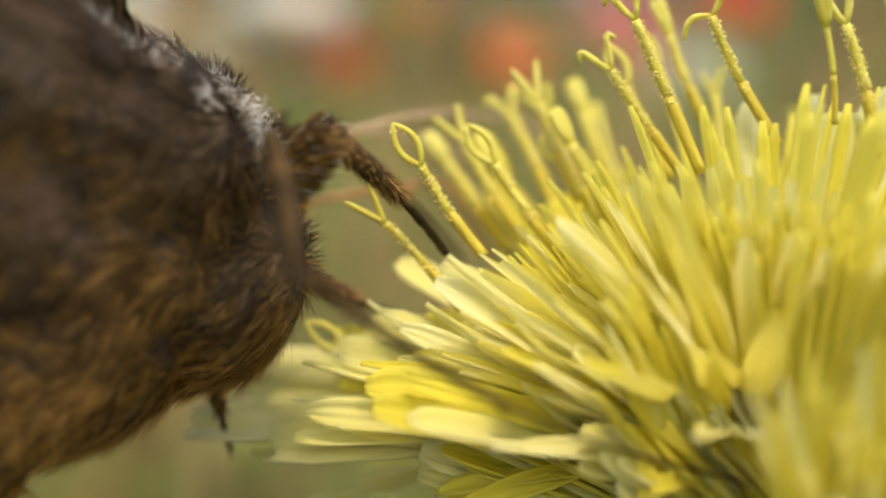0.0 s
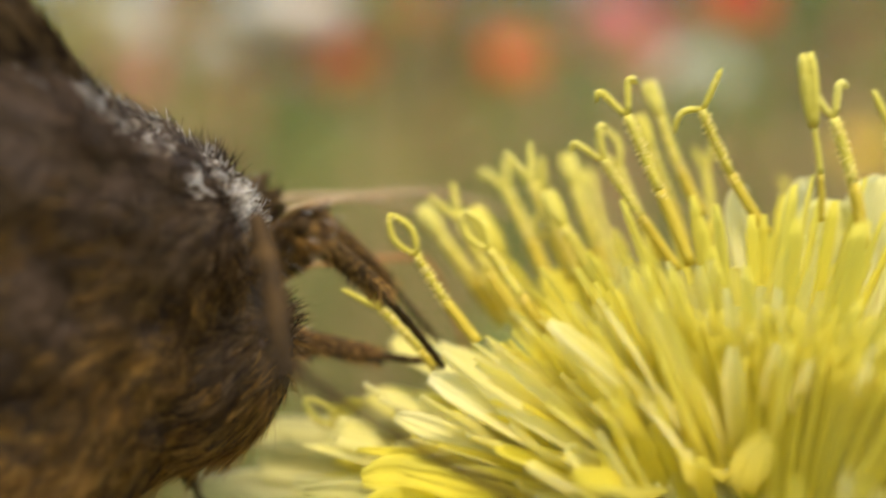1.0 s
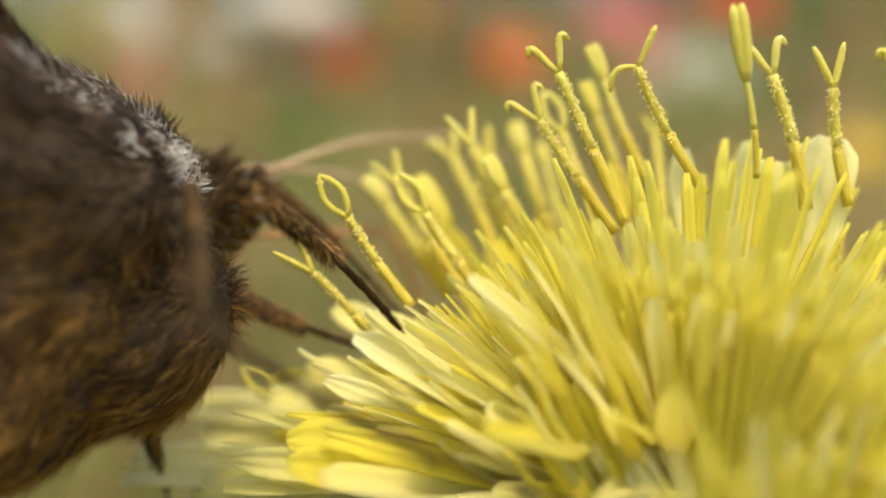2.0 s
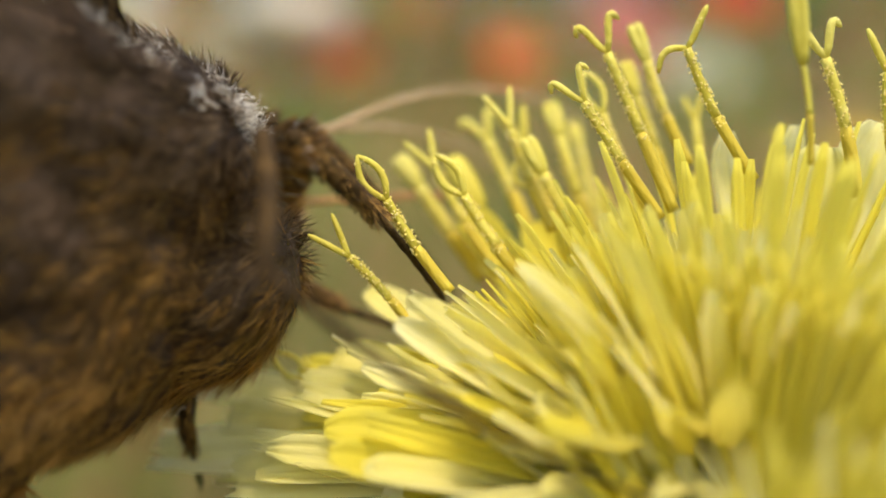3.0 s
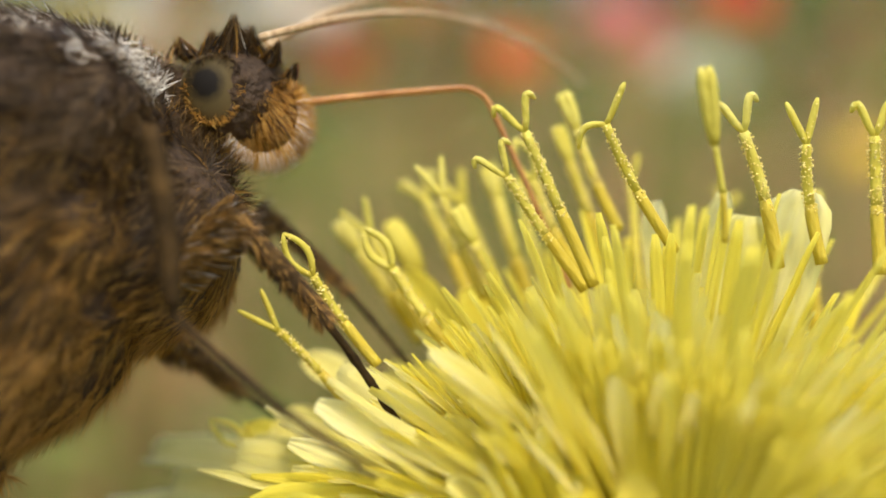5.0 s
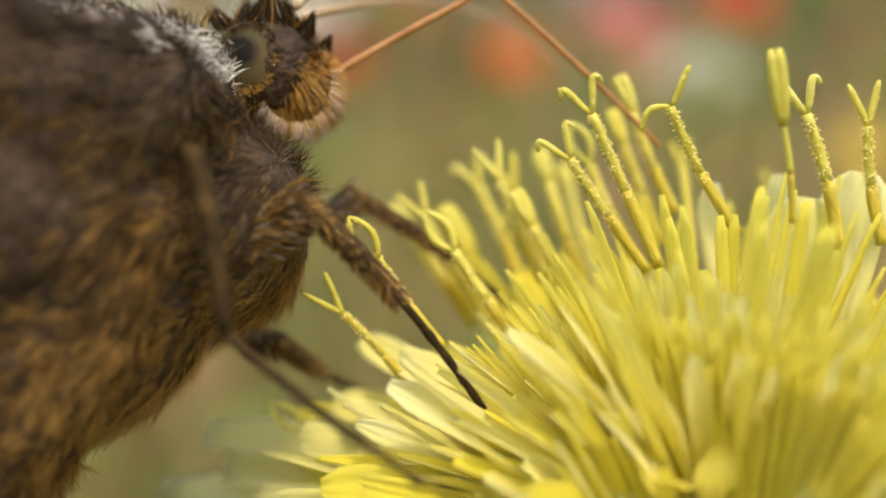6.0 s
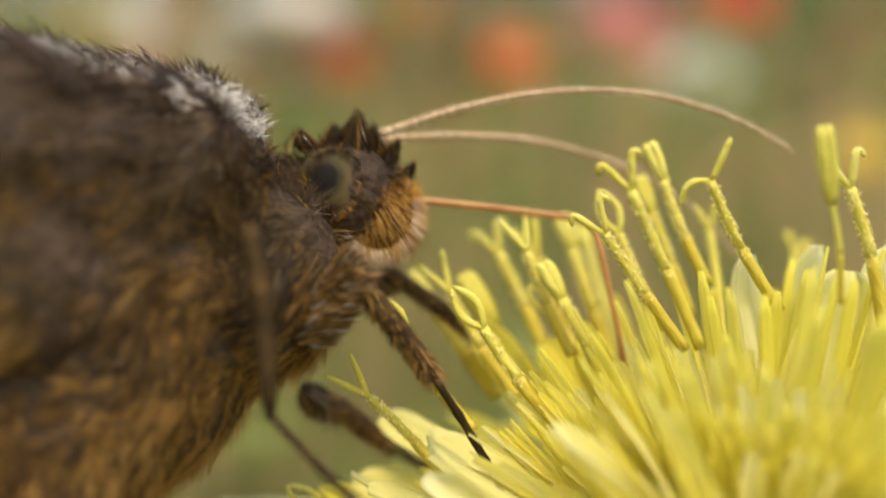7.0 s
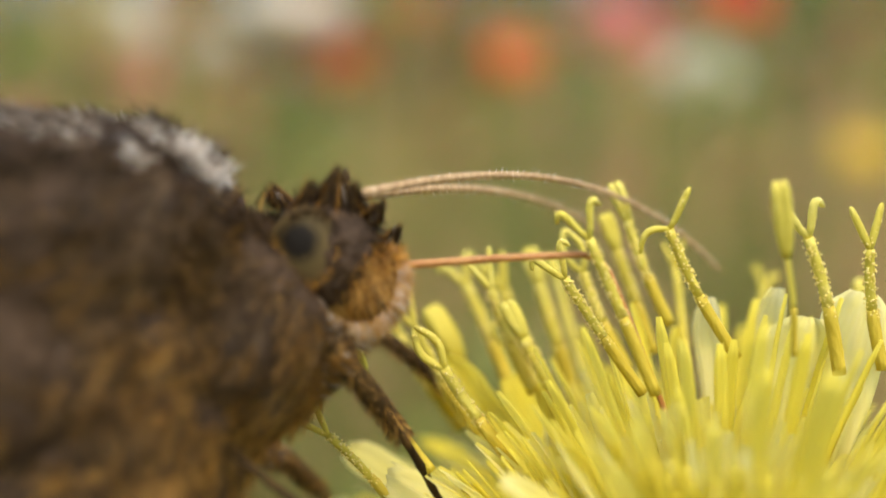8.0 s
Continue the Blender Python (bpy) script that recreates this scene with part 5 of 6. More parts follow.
    walk(moth_parts["antenna_far"], [
        (0, pose(0.000850, 0.001500, 0.000950, -26.5, -29.7, 20.8)),
        (0.3, pose(0.000850, 0.001500, 0.000950, -26.5, -29.7, 20.8)),
        (0.5, pose(0.000850, 0.001500, 0.000950, -26.5, -29.7, 20.8)),
        (1, pose(0.000850, 0.001500, 0.000950, -26.6, -28.7, 20.3)),
        (1.2, pose(0.000850, 0.001500, 0.000950, -26.2, -26.9, 19.3)),
        (2.3, pose(0.000850, 0.001500, 0.000950, -26.6, -28.7, 20.3)),
        (2.5, pose(0.000850, 0.001500, 0.000950, -25.6, -26.1, 18.8)),
        (3, pose(0.000850, 0.001500, 0.000950, -24.6, -28.3, 22.2)),
        (3.3, pose(0.000850, 0.001500, 0.000950, -20.1, -23.2, 27.5)),
        (3.5, pose(0.000850, 0.001500, 0.000950, -14.0, -10.0, 12.0)),
        (3.7, pose(0.000850, 0.001500, 0.000950, -12.1, -19.5, 28.2)),
        (4, pose(0.000850, 0.001500, 0.000950, -7.2, -20.5, 37.6)),
        (4.2, pose(0.000850, 0.001500, 0.000950, -5.4, -41.9, 40.6)),
        (4.5, pose(0.000850, 0.001500, 0.000950, -2.7, -6.9, 43.3)),
        (4.7, pose(0.000850, 0.001500, 0.000950, 3.3, -32.1, 43.2)),
        (5.8, pose(0.000850, 0.001500, 0.000950, 0.0, -8.0, 43.0)),
        (6, pose(0.000850, 0.001500, 0.000950, 1.9, -17.6, 37.4)),
        (6.3, pose(0.000850, 0.001500, 0.000950, 0.0, -16.0, 26.0)),
        (6.5, pose(0.000850, 0.001500, 0.000950, 6.5, -20.0, 35.3)),
        (7, pose(0.000850, 0.001500, 0.000950, 0.0, -6.0, 11.0)),
        (7.3, pose(0.000850, 0.001500, 0.000950, -0.1, -9.0, 8.0)),
        (7.5, pose(0.000850, 0.001500, 0.000950, -0.1, -27.0, 3.1)),
        (8, pose(0.000850, 0.001500, 0.000950, -1.1, -9.7, 33.2)),
    ])
    walk(moth_parts["proboscis"], [
        (0, pose(0.001500, 0.001000, -0.000250, -11.7, -37.8, -13.8)),
        (0.3, pose(0.001500, 0.001000, -0.000250, -11.7, -37.8, -13.8)),
        (0.5, pose(0.001500, 0.001000, -0.000250, -11.7, -37.8, -13.8)),
        (1, pose(0.001500, 0.001000, -0.000250, -10.0, -34.6, -14.7)),
        (1.2, pose(0.001500, 0.001000, -0.000250, -10.0, -34.6, -14.7)),
        (2.3, pose(0.001500, 0.001000, -0.000250, -10.0, -34.6, -14.7)),
        (2.5, pose(0.001500, 0.001000, -0.000250, -10.6, -29.9, -15.7)),
        (3, pose(0.001500, 0.001000, -0.000250, -11.0, -28.1, -13.5)),
        (3.3, pose(0.001500, 0.001000, -0.000250, -9.7, -18.9, -12.4)),
        (3.5, pose(0.001500, 0.001000, -0.000250, -8.9, -20.2, -10.6)),
        (3.7, pose(0.001500, 0.001000, -0.000250, -6.0, -6.3, -10.2)),
        (4, pose(0.001500, 0.001000, -0.000250, -3.5, -4.3, -4.7)),
        (4.2, pose(0.001500, 0.001000, -0.000250, -1.8, -5.3, -3.2)),
        (4.5, pose(0.001500, 0.001000, -0.000250, 0.1, -10.0, -2.0)),
        (4.7, pose(0.001500, 0.001000, -0.000250, 0.0, -0.0, -0.0)),
        (5.8, pose(0.001500, 0.001000, -0.000250, 0.0, -16.0, 0.0)),
        (6, pose(0.001500, 0.001000, -0.000250, 0.0, -25.0, 0.0)),
        (6.3, pose(0.001500, 0.001000, -0.000250, 0.0, -2.0, 0.0)),
        (6.5, pose(0.001500, 0.001000, -0.000250, 0.0, 2.0, -0.0)),
        (7, pose(0.001500, 0.001000, -0.000250, 0.0, 8.0, -0.0)),
        (7.3, pose(0.001500, 0.001000, -0.000250, 0.0, 1.0, 0.0)),
        (7.5, pose(0.001500, 0.001000, -0.000250, 0.0, -2.0, 0.0)),
        (8, pose(0.001500, 0.001000, -0.000250, 0.0, -4.0, 0.0)),
    ])
    walk(moth_parts["mid_leg"], [
        (0, pose(-0.000139, -0.001232, 0.000584, -41.2, 34.6, -76.6)),
        (0.3, pose(-0.000150, -0.001225, 0.000445, -34.1, 30.6, -72.9)),
        (0.5, pose(-0.000155, -0.001225, 0.000548, -32.9, 29.8, -72.3)),
        (1, pose(-0.000243, -0.001207, 0.000715, -37.5, 33.3, -74.3)),
        (1.2, pose(-0.000230, -0.001214, 0.000698, -38.8, 34.4, -74.9)),
        (2.3, pose(-0.000047, -0.001266, 0.000531, -38.3, 33.8, -74.8)),
        (2.5, pose(0.000022, -0.001286, 0.000498, -43.9, 36.3, -78.0)),
        (3, pose(-0.000181, -0.001217, 0.000594, -49.3, 38.3, -81.3)),
        (3.3, pose(0.000025, -0.001281, 0.000508, -51.6, 38.5, -82.9)),
        (3.5, pose(0.000190, -0.001316, 0.000198, -45.8, 48.5, -71.2)),
        (3.7, pose(0.000416, -0.001367, -0.000209, -54.4, 43.3, -79.2)),
        (4, pose(0.000436, -0.001376, -0.000213, -3.6, 67.7, -19.2)),
        (4.2, pose(0.000693, -0.001418, -0.000281, -49.4, 65.2, -65.4)),
        (4.5, pose(0.000197, -0.001291, -0.000165, -50.6, 65.4, -66.6)),
        (4.7, pose(0.000094, -0.001261, -0.000266, -1.1, 77.2, -15.0)),
        (5.8, pose(-0.000233, -0.001183, -0.000294, -2.9, 75.4, -16.8)),
        (6, pose(-0.000401, -0.001148, -0.000863, -2.8, 74.6, -16.6)),
        (6.3, pose(-0.000061, -0.001226, -0.000361, -2.7, 74.2, -16.5)),
        (6.5, pose(-0.000428, -0.001136, -0.000457, -2.1, 69.7, -15.9)),
        (7, pose(-0.000044, -0.001039, -0.001115, -5.1, 79.1, -19.0)),
        (7.3, pose(0.000141, -0.000574, -0.001068, -10.4, 83.2, -24.3)),
        (7.5, pose(0.000244, -0.000398, -0.000799, -11.7, 80.4, -25.6)),
        (8, pose(-0.000215, 0.000537, -0.000751, -23.2, 83.8, -37.1)),
    ])
    walk(moth_parts["mid_leg_tibia"], [
        (0, pose(0.003000, 0.000000, 0.000000, -17.3, -43.2, 69.5)),
        (0.3, pose(0.003000, 0.000000, 0.000000, -10.1, -33.1, 63.1)),
        (0.5, pose(0.003000, 0.000000, 0.000000, -10.5, -33.3, 63.6)),
        (1, pose(0.003000, 0.000000, 0.000000, -10.1, -45.7, 58.9)),
        (1.2, pose(0.003000, 0.000000, 0.000000, -12.7, -49.0, 61.7)),
        (2.3, pose(0.003000, 0.000000, 0.000000, -10.2, -47.9, 58.7)),
        (2.5, pose(0.003000, -0.000000, 0.000000, -10.5, -48.4, 58.9)),
        (3, pose(0.003000, 0.000000, -0.000000, -11.2, -49.9, 59.6)),
        (3.3, pose(0.003000, 0.000000, 0.000000, -9.7, -46.5, 58.3)),
        (3.5, pose(0.003000, -0.000000, -0.000000, -2.6, -41.9, 36.1)),
        (3.7, pose(0.003000, 0.000000, -0.000000, -9.5, -43.4, 53.6)),
        (4, pose(0.003000, 0.000000, 0.000000, 18.2, -36.5, -28.9)),
        (4.2, pose(0.003000, 0.000000, 0.000000, 16.6, -49.4, -4.2)),
        (4.5, pose(0.003000, 0.000000, -0.000000, 7.7, -52.5, 7.8)),
        (4.7, pose(0.003000, 0.000000, 0.000000, 20.5, -52.4, -25.3)),
        (5.8, pose(0.003000, 0.000000, 0.000000, 19.0, -50.3, -24.1)),
        (6, pose(0.003000, 0.000000, -0.000000, 19.8, -50.8, -24.9)),
        (6.3, pose(0.003000, 0.000000, -0.000000, 19.0, -50.6, -24.0)),
        (6.5, pose(0.003000, 0.000000, 0.000000, 17.5, -47.2, -23.3)),
        (7, pose(0.003000, 0.000000, -0.000000, 31.6, -47.1, -40.0)),
        (7.3, pose(0.003000, 0.000000, 0.000000, 35.8, -52.8, -42.2)),
        (7.5, pose(0.003000, 0.000000, -0.000000, 26.9, -51.5, -33.0)),
        (8, pose(0.003000, 0.000000, 0.000000, 31.6, -54.9, -36.9)),
    ])
    walk(moth_parts["near_foreleg"], [
        (0, pose(0.000498, 0.000469, -0.000207, 53.3, -52.6, -77.8)),
        (0.3, pose(0.000670, 0.000413, -0.000350, 63.3, -45.3, -88.7)),
        (0.5, pose(0.000587, 0.000437, -0.000139, 55.9, -42.8, -83.5)),
        (1, pose(0.000381, 0.000503, 0.000096, 50.5, -30.5, -84.7)),
        (1.2, pose(0.000439, 0.000486, 0.000032, 65.6, -39.2, -91.7)),
        (2.3, pose(0.000721, 0.000395, -0.000119, 62.5, -38.1, -90.0)),
        (2.5, pose(0.000743, 0.000392, -0.000343, 66.9, -38.6, -93.3)),
        (3, pose(0.000404, 0.000501, -0.000224, 64.5, -38.5, -91.8)),
        (3.3, pose(0.000555, 0.000444, -0.000006, 50.9, -27.7, -88.0)),
        (3.5, pose(0.000962, 0.000325, -0.000846, 43.6, -31.4, -78.8)),
        (3.7, pose(-0.000769, 0.000850, 0.000683, -2.7, 5.5, -34.4)),
        (4, pose(-0.000276, 0.000712, 0.000408, -4.0, 8.9, -32.3)),
        (4.2, pose(-0.000248, 0.000694, 0.000415, -2.6, 1.7, -30.9)),
        (4.5, pose(0.000936, 0.000320, -0.001923, 22.8, -52.4, -43.2)),
        (4.7, pose(0.000841, 0.000398, -0.002792, 17.2, -51.8, -35.5)),
        (5.8, pose(0.000421, 0.000481, -0.002501, 16.7, -44.0, -38.0)),
        (6, pose(0.000554, 0.000446, -0.002605, 16.4, -45.1, -37.2)),
        (6.3, pose(0.000853, 0.000375, -0.002404, 24.9, -52.7, -44.7)),
        (6.5, pose(0.000515, 0.000461, -0.002216, 16.3, -42.4, -38.1)),
        (7, pose(0.001103, 0.000497, -0.003050, 26.0, -57.2, -44.7)),
        (7.3, pose(0.001328, 0.000943, -0.003043, 41.1, -42.3, -67.1)),
        (7.5, pose(0.001350, 0.001101, -0.003118, 17.2, -44.4, -39.7)),
        (8, pose(0.001257, 0.001924, -0.003097, 35.2, -34.2, -67.7)),
    ])
    walk(moth_parts["near_foreleg_tibia"], [
        (0, pose(0.001600, 0.000000, -0.000000, 94.6, 39.7, 123.4)),
        (0.3, pose(0.001600, -0.000000, 0.000000, 94.9, 52.7, 134.3)),
        (0.5, pose(0.001600, -0.000000, -0.000000, 84.2, 50.4, 126.2)),
        (1, pose(0.001600, -0.000000, -0.000000, 80.5, 44.1, 134.0)),
        (1.2, pose(0.001600, 0.000000, 0.000000, 107.3, 30.0, 144.9)),
        (2.3, pose(0.001600, -0.000000, 0.000000, 90.0, 47.8, 136.8)),
        (2.5, pose(0.001600, -0.000000, 0.000000, 98.3, 44.2, 143.5)),
        (3, pose(0.001600, -0.000000, 0.000000, 102.0, 47.0, 146.3)),
        (3.3, pose(0.001600, 0.000000, 0.000000, 89.1, 36.8, 144.9)),
        (3.5, pose(0.001600, -0.000000, 0.000000, 93.9, 25.3, 140.4)),
        (3.7, pose(0.001600, 0.000000, -0.000000, 11.9, 3.4, 92.8)),
        (4, pose(0.001600, -0.000000, 0.000000, 0.3, 0.8, 40.2)),
        (4.2, pose(0.001600, -0.000000, 0.000000, 4.2, 6.6, 49.3)),
        (4.5, pose(0.001600, -0.000000, 0.000000, 178.6, 80.6, -162.5)),
        (4.7, pose(0.001600, 0.000000, 0.000000, 122.9, 74.0, 135.2)),
        (5.8, pose(0.001600, 0.000000, 0.000000, 97.8, 80.3, 115.3)),
        (6, pose(0.001600, 0.000000, 0.000000, 98.2, 77.6, 114.7)),
        (6.3, pose(0.001600, -0.000000, -0.000000, -173.5, 81.2, -154.7)),
        (6.5, pose(0.001600, -0.000000, 0.000000, -15.0, 85.5, 3.1)),
        (7, pose(0.001600, -0.000000, 0.000000, 149.0, 63.1, 163.0)),
        (7.3, pose(0.001600, 0.000000, 0.000000, 127.5, 50.1, 157.8)),
        (7.5, pose(0.001600, 0.000000, 0.000000, 124.5, 63.2, 141.0)),
        (8, pose(0.001600, 0.000000, -0.000000, 122.9, 51.3, 160.4)),
    ])
    walk(moth_parts["far_foreleg"], [
        (0, pose(0.001434, 0.004149, 0.000609, 3.2, -71.0, -21.8)),
        (0.3, pose(0.001555, 0.004111, 0.000457, 2.9, -69.4, -21.5)),
        (0.5, pose(0.001654, 0.004074, 0.000628, 2.6, -66.7, -21.2)),
        (1, pose(0.001382, 0.004161, 0.000584, 31.6, -47.7, -57.1)),
        (1.2, pose(0.001342, 0.004175, 0.000503, 30.7, -70.0, -50.1)),
        (2.3, pose(0.001435, 0.004146, 0.000509, 28.6, -69.3, -48.1)),
        (2.5, pose(0.001549, 0.004114, 0.000321, 33.6, -72.9, -53.1)),
        (3, pose(0.001267, 0.004207, 0.000522, 3.7, -73.6, -22.3)),
        (3.3, pose(0.001607, 0.004097, 0.000446, 0.9, -65.4, -19.8)),
        (3.5, pose(0.002256, 0.003904, -0.000267, 37.0, -50.7, -61.7)),
        (3.7, pose(0.002190, 0.003939, -0.001111, 33.1, -45.0, -59.0)),
        (4, pose(0.002328, 0.003880, -0.001394, 17.4, -40.5, -43.1)),
        (4.2, pose(0.002188, 0.003952, -0.001197, -3.0, -49.9, -11.5)),
        (4.5, pose(0.001875, 0.004006, -0.001859, -3.6, -57.5, -10.8)),
        (4.7, pose(0.001877, 0.004058, -0.002200, -0.5, -57.2, -13.5)),
        (5.8, pose(0.002415, 0.003909, -0.001877, -1.1, -46.5, -13.2)),
        (6, pose(0.002455, 0.003899, -0.001925, -1.2, -53.1, -13.0)),
        (6.3, pose(0.002688, 0.003843, -0.001756, 11.8, -40.8, -32.4)),
        (6.5, pose(0.002473, 0.003895, -0.001848, 11.8, -40.8, -32.4)),
        (7, pose(0.002622, 0.004047, -0.002393, 14.8, -35.5, -39.7)),
        (7.3, pose(0.002901, 0.004479, -0.002522, 25.8, -36.2, -54.6)),
        (7.5, pose(0.002903, 0.004650, -0.002602, -2.7, -43.2, -12.2)),
        (8, pose(0.002538, 0.005531, -0.002936, -2.9, -34.0, -12.4)),
    ])
    walk(moth_parts["far_foreleg_tibia"], [
        (0, pose(0.000900, 0.000000, 0.000000, 96.9, 57.7, 95.8)),
        (0.3, pose(0.000900, 0.000000, 0.000000, -99.0, 82.6, -99.0)),
        (0.5, pose(0.000900, 0.000000, 0.000000, 77.7, 81.1, 77.9)),
        (1, pose(0.000900, -0.000000, 0.000000, 72.1, 63.0, 97.4)),
        (1.2, pose(0.000900, 0.000000, -0.000000, 112.5, 41.4, 113.8)),
        (2.3, pose(0.000900, 0.000000, -0.000000, 107.5, 78.4, 115.6)),
        (2.5, pose(0.000900, 0.000000, 0.000000, 117.0, 66.3, 123.3)),
        (3, pose(0.000900, 0.000000, 0.000000, 134.7, 71.8, 133.2)),
        (3.3, pose(0.000900, 0.000000, 0.000000, 111.0, 23.4, 98.7)),
        (3.5, pose(0.000900, 0.000000, 0.000000, 108.9, 33.2, 127.0)),
        (3.7, pose(0.000900, 0.000000, 0.000000, 99.4, 35.4, 125.1)),
        (4, pose(0.000900, -0.000000, -0.000000, 87.3, 37.5, 109.7)),
        (4.2, pose(0.000900, 0.000000, 0.000000, 96.5, 56.2, 95.4)),
        (4.5, pose(0.000900, 0.000000, 0.000000, -136.1, 80.2, -135.7)),
        (4.7, pose(0.000900, 0.000000, 0.000000, -147.5, 77.4, -146.9)),
        (5.8, pose(0.000900, 0.000000, 0.000000, 52.0, 65.6, 54.6)),
        (6, pose(0.000900, 0.000000, 0.000000, -45.8, 81.1, -46.2)),
        (6.3, pose(0.000900, 0.000000, 0.000000, -13.4, 73.1, 0.4)),
        (6.5, pose(0.000900, 0.000000, 0.000000, -11.6, 71.0, 2.1)),
        (7, pose(0.000900, -0.000000, 0.000000, -10.5, 74.2, 10.4)),
        (7.3, pose(0.000900, 0.000000, -0.000000, -13.6, 84.7, 18.9)),
        (7.5, pose(0.000900, 0.000000, 0.000000, -59.5, 82.9, -59.7)),
        (8, pose(0.000900, 0.000000, 0.000000, -29.1, 75.3, -30.0)),
    ])
    walk(moth_parts["far_mid_leg"], [
        (0, pose(0.001613, 0.004134, -0.001812, 23.1, -28.5, -59.1)),
        (0.3, pose(0.002184, 0.003942, -0.001907, 33.2, -36.0, -65.9)),
        (0.5, pose(0.001935, 0.004024, -0.001751, 19.0, -35.1, -48.4)),
        (1, pose(0.001819, 0.004076, -0.001373, 5.8, -12.8, -36.5)),
        (1.2, pose(0.001631, 0.004135, -0.001020, 18.2, -15.5, -64.7)),
        (2.3, pose(0.001741, 0.004121, -0.002011, 27.0, -50.2, -50.9)),
        (2.5, pose(0.001668, 0.004136, -0.002139, 36.6, -44.7, -64.3)),
        (3, pose(0.001561, 0.004151, -0.001728, 7.2, -6.3, -61.4)),
        (3.3, pose(0.001650, 0.004100, -0.001999, 5.4, -6.8, -55.0)),
        (3.5, pose(0.002264, 0.003894, -0.002439, -2.4, 3.5, -49.2)),
        (3.7, pose(0.002138, 0.003931, -0.002604, -1.8, 1.8, -41.8)),
        (4, pose(0.002288, 0.003844, -0.003285, -2.5, 7.1, -24.8)),
        (4.2, pose(0.002263, 0.003872, -0.002946, -5.7, 8.1, -37.7)),
        (4.5, pose(0.000810, 0.004193, -0.004023, -2.0, 16.0, -14.4)),
        (4.7, pose(0.000425, 0.004408, -0.004266, -0.3, 22.5, -14.0)),
        (5.8, pose(0.001219, 0.004182, -0.003743, 2.0, -5.0, -43.3)),
        (6, pose(0.001074, 0.004211, -0.004276, -2.6, 3.3, -41.9)),
        (6.3, pose(0.001971, 0.003993, -0.003926, -5.9, 11.7, -37.9)),
        (6.5, pose(0.001420, 0.004128, -0.004051, -0.8, 14.3, -14.1)),
        (7, pose(0.001635, 0.004256, -0.004451, -1.0, 18.8, -14.3)),
        (7.3, pose(0.000878, 0.004941, -0.004461, -1.3, 25.5, -14.6)),
        (7.5, pose(0.001098, 0.005031, -0.004592, -2.3, 31.5, -15.2)),
        (8, pose(0.000673, 0.005923, -0.004631, -2.7, 28.0, -15.3)),
    ])
    walk(moth_parts["far_mid_leg_tibia"], [
        (0, pose(0.000800, 0.000000, 0.000000, 10.7, 37.8, 51.2)),
        (0.3, pose(0.000800, 0.000000, 0.000000, 28.7, 40.8, 75.6)),
        (0.5, pose(0.000800, 0.000000, 0.000000, -1.9, 50.3, 20.7)),
        (1, pose(0.000800, -0.000000, 0.000000, 0.0, -0.1, 14.8)),
        (1.2, pose(0.000800, -0.000000, 0.000000, 0.7, 16.0, 45.9)),
        (2.3, pose(0.000800, 0.000000, 0.000000, -3.5, 53.5, 14.3)),
        (2.5, pose(0.000800, -0.000000, -0.000000, -0.2, 55.7, 29.3)),
        (3, pose(0.000800, -0.000000, 0.000000, 8.1, 12.4, 75.8)),
        (3.3, pose(0.000800, 0.000000, -0.000000, 0.5, 21.6, 36.9)),
        (3.5, pose(0.000800, -0.000000, 0.000000, 9.2, 13.5, 66.4)),
        (3.7, pose(0.000800, 0.000000, 0.000000, 18.8, 26.1, 63.8)),
        (4, pose(0.000800, 0.000000, 0.000000, 15.2, 19.8, 47.6)),
        (4.2, pose(0.000800, -0.000000, 0.000000, 26.4, 24.6, 73.3)),
        (4.5, pose(0.000800, 0.000000, -0.000000, 7.3, 19.8, 20.6)),
        (4.7, pose(0.000800, 0.000000, 0.000000, 5.0, 11.9, 22.9)),
        (5.8, pose(0.000800, 0.000000, 0.000000, 38.4, 27.1, 89.4)),
        (6, pose(0.000800, 0.000000, 0.000000, 17.6, 20.0, 70.7)),
        (6.3, pose(0.000800, -0.000000, 0.000000, 11.5, 12.1, 67.3)),
        (6.5, pose(0.000800, 0.000000, 0.000000, 4.1, 7.8, 28.0)),
        (7, pose(0.000800, 0.000000, -0.000000, 2.5, 11.3, 12.7)),
        (7.3, pose(0.000800, 0.000000, 0.000000, 2.5, 8.9, 15.6)),
        (7.5, pose(0.000800, 0.000000, 0.000000, 2.4, 8.1, 16.6)),
        (8, pose(0.000800, 0.000000, 0.000000, 9.0, 15.8, 30.1)),
    ])
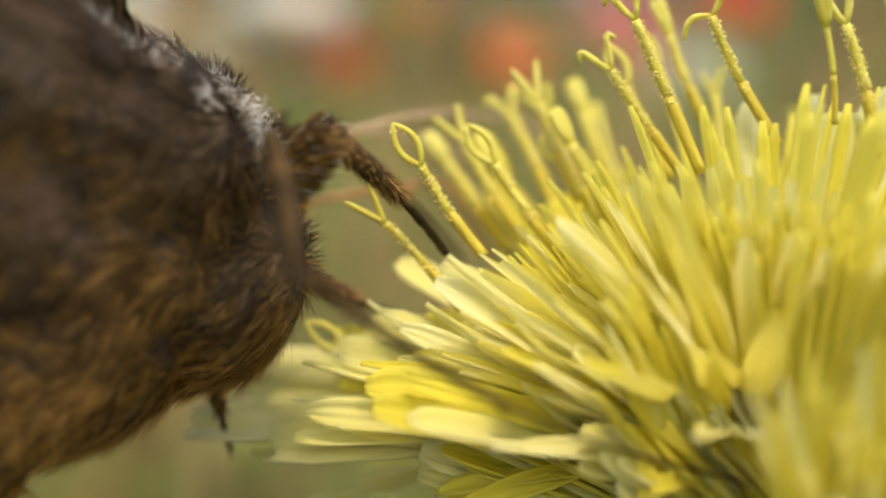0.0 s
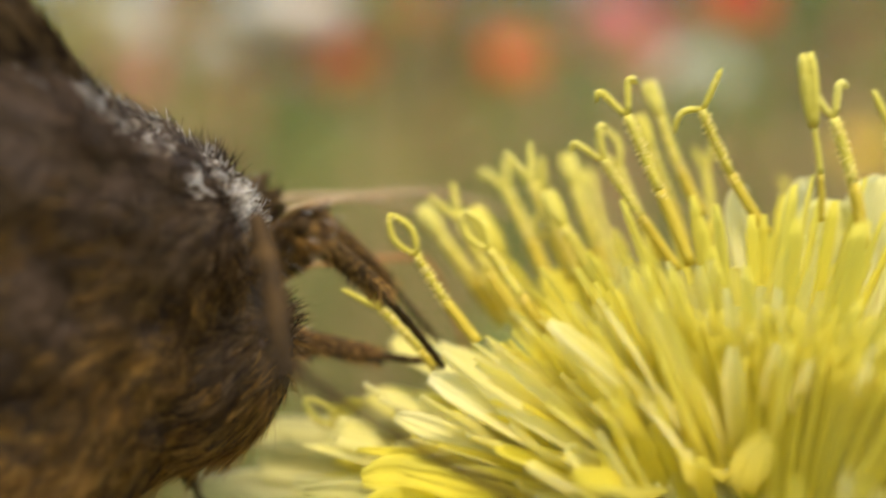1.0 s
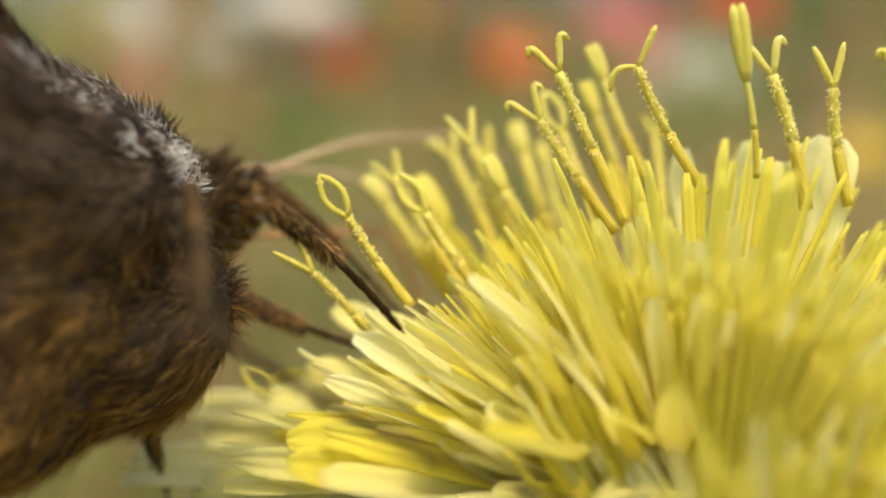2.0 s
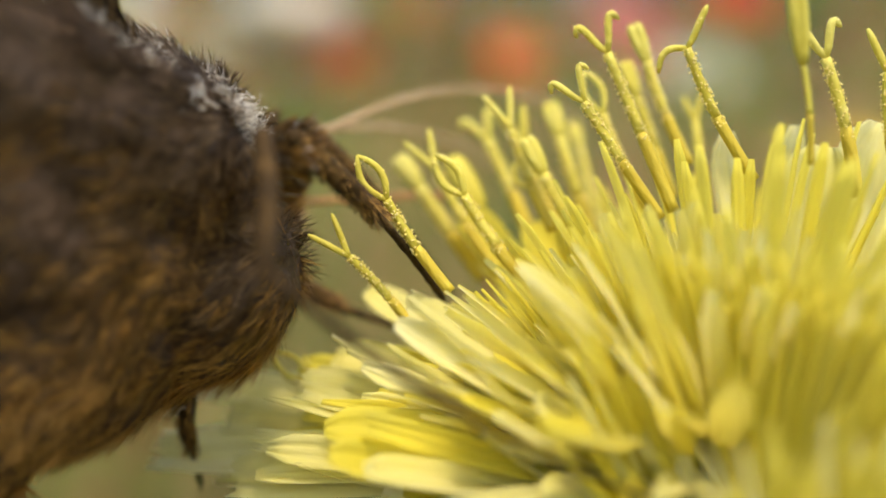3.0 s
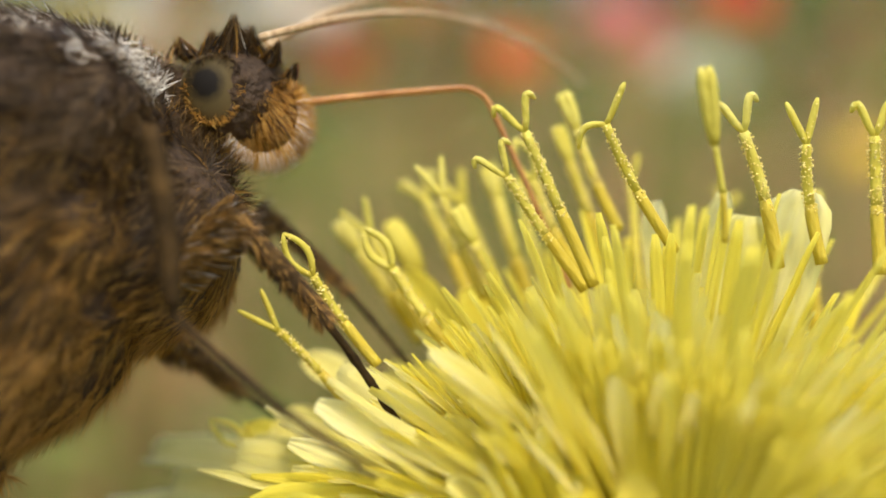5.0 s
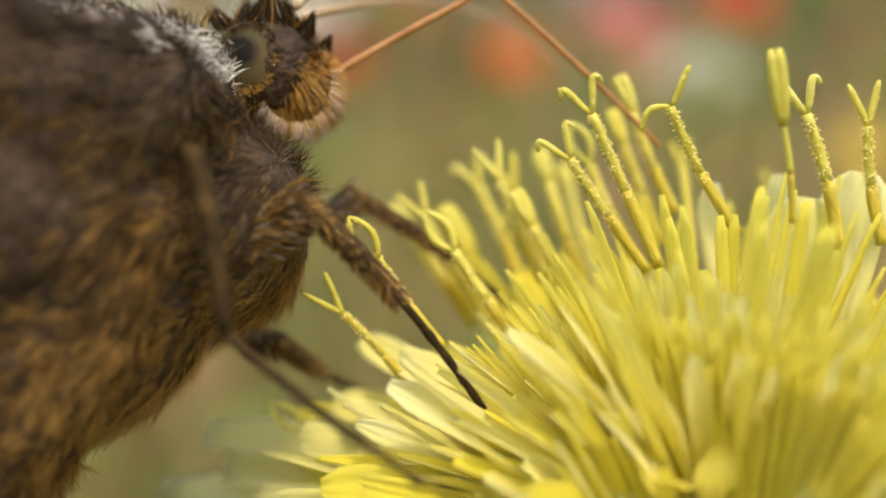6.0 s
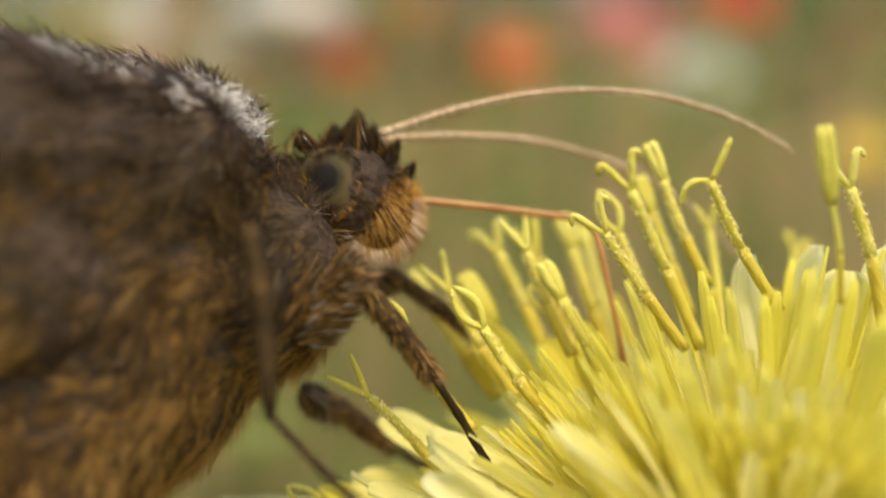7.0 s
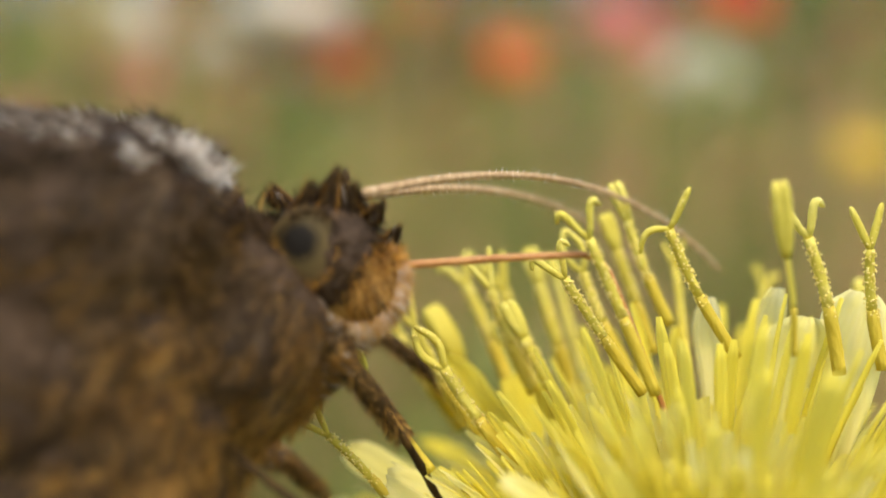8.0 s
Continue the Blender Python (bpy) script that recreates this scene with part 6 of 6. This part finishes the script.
    walk(moth_parts["hind_leg"], [
        (0, pose(0.000867, 0.003774, -0.002880, -46.1, 51.0, -72.5)),
        (0.3, pose(0.001314, 0.003637, -0.003633, -51.8, 43.7, -80.8)),
        (0.5, pose(0.001085, 0.003707, -0.003217, -51.8, 43.7, -80.8)),
        (1, pose(0.000761, 0.003857, -0.003330, -47.4, 42.8, -77.4)),
        (1.2, pose(0.000904, 0.003815, -0.002982, -41.8, 45.2, -71.2)),
        (2.3, pose(0.001089, 0.003750, -0.003435, -32.1, 51.7, -58.2)),
        (2.5, pose(0.000960, 0.003783, -0.003812, -38.6, 48.5, -66.3)),
        (3, pose(0.000767, 0.003828, -0.003913, -48.2, 42.6, -78.2)),
        (3.3, pose(0.000837, 0.003760, -0.004007, -51.9, 52.4, -77.3)),
        (3.5, pose(0.001053, 0.003636, -0.004825, -56.9, 53.4, -79.7)),
        (3.7, pose(-0.001196, 0.003727, -0.004600, -63.8, 54.6, -83.6)),
        (4, pose(-0.000996, 0.003607, -0.005179, -67.2, 54.8, -86.5)),
        (4.2, pose(-0.001376, 0.003640, -0.004974, -55.6, 69.3, -70.9)),
        (4.5, pose(-0.001933, 0.003753, -0.005674, -10.0, 78.7, -23.7)),
        (4.7, pose(-0.002417, 0.004062, -0.006032, -54.2, 67.4, -70.2)),
        (5.8, pose(-0.002708, 0.004080, -0.005914, -59.2, 68.0, -74.9)),
        (6, pose(-0.002986, 0.004145, -0.006226, -59.2, 68.0, -74.9)),
        (6.3, pose(-0.003080, 0.004169, -0.006196, -59.2, 68.0, -74.9)),
        (6.5, pose(-0.002846, 0.004110, -0.006240, -59.2, 68.0, -74.9)),
        (7, pose(-0.002484, 0.004192, -0.006559, -72.9, 47.3, -91.0)),
        (7.3, pose(-0.002890, 0.004784, -0.006288, -71.5, 58.3, -87.9)),
        (7.5, pose(-0.002521, 0.004815, -0.006162, -72.7, 68.8, -87.6)),
        (8, pose(-0.003117, 0.005743, -0.005897, -78.2, 68.8, -92.8)),
    ])
    walk(moth_parts["hind_leg_tibia"], [
        (0, pose(0.001200, -0.000000, 0.000000, 0.6, 0.8, 66.5)),
        (0.3, pose(0.001200, 0.000000, 0.000000, 1.8, 2.2, 80.5)),
        (0.5, pose(0.001200, -0.000000, 0.000000, 2.8, 3.1, 82.3)),
        (1, pose(0.001200, -0.000000, -0.000000, 3.0, 2.3, 93.1)),
        (1.2, pose(0.001200, 0.000000, 0.000000, 10.7, 6.2, 96.0)),
        (2.3, pose(0.001200, 0.000000, 0.000000, 5.6, 6.8, 64.3)),
        (2.5, pose(0.001200, 0.000000, -0.000000, 5.5, 6.2, 72.3)),
        (3, pose(0.001200, 0.000000, 0.000000, 4.7, 5.7, 80.1)),
        (3.3, pose(0.001200, -0.000000, -0.000000, 3.3, 3.7, 73.6)),
        (3.5, pose(0.001200, 0.000000, -0.000000, 7.2, 5.8, 83.0)),
        (3.7, pose(0.001200, 0.000000, 0.000000, 5.8, 5.5, 78.8)),
        (4, pose(0.001200, -0.000000, 0.000000, 4.0, 4.7, 72.0)),
        (4.2, pose(0.001200, 0.000000, -0.000000, 1.6, 2.4, 50.0)),
        (4.5, pose(0.001200, 0.000000, -0.000000, -1.3, -3.6, 19.7)),
        (4.7, pose(0.001200, 0.000000, 0.000000, 1.2, 2.1, 48.8)),
        (5.8, pose(0.001200, 0.000000, 0.000000, 0.8, 1.3, 48.7)),
        (6, pose(0.001200, 0.000000, 0.000000, 0.8, 1.3, 48.7)),
        (6.3, pose(0.001200, -0.000000, 0.000000, 0.6, 1.0, 47.6)),
        (6.5, pose(0.001200, 0.000000, 0.000000, 0.6, 1.0, 47.6)),
        (7, pose(0.001200, -0.000000, 0.000000, 1.0, 0.9, 90.0)),
        (7.3, pose(0.001200, 0.000000, -0.000000, 3.6, 3.3, 76.9)),
        (7.5, pose(0.001200, 0.000000, -0.000000, 5.5, 5.3, 64.1)),
        (8, pose(0.001200, -0.000000, 0.000000, 5.9, 5.8, 64.2)),
    ])


motions()
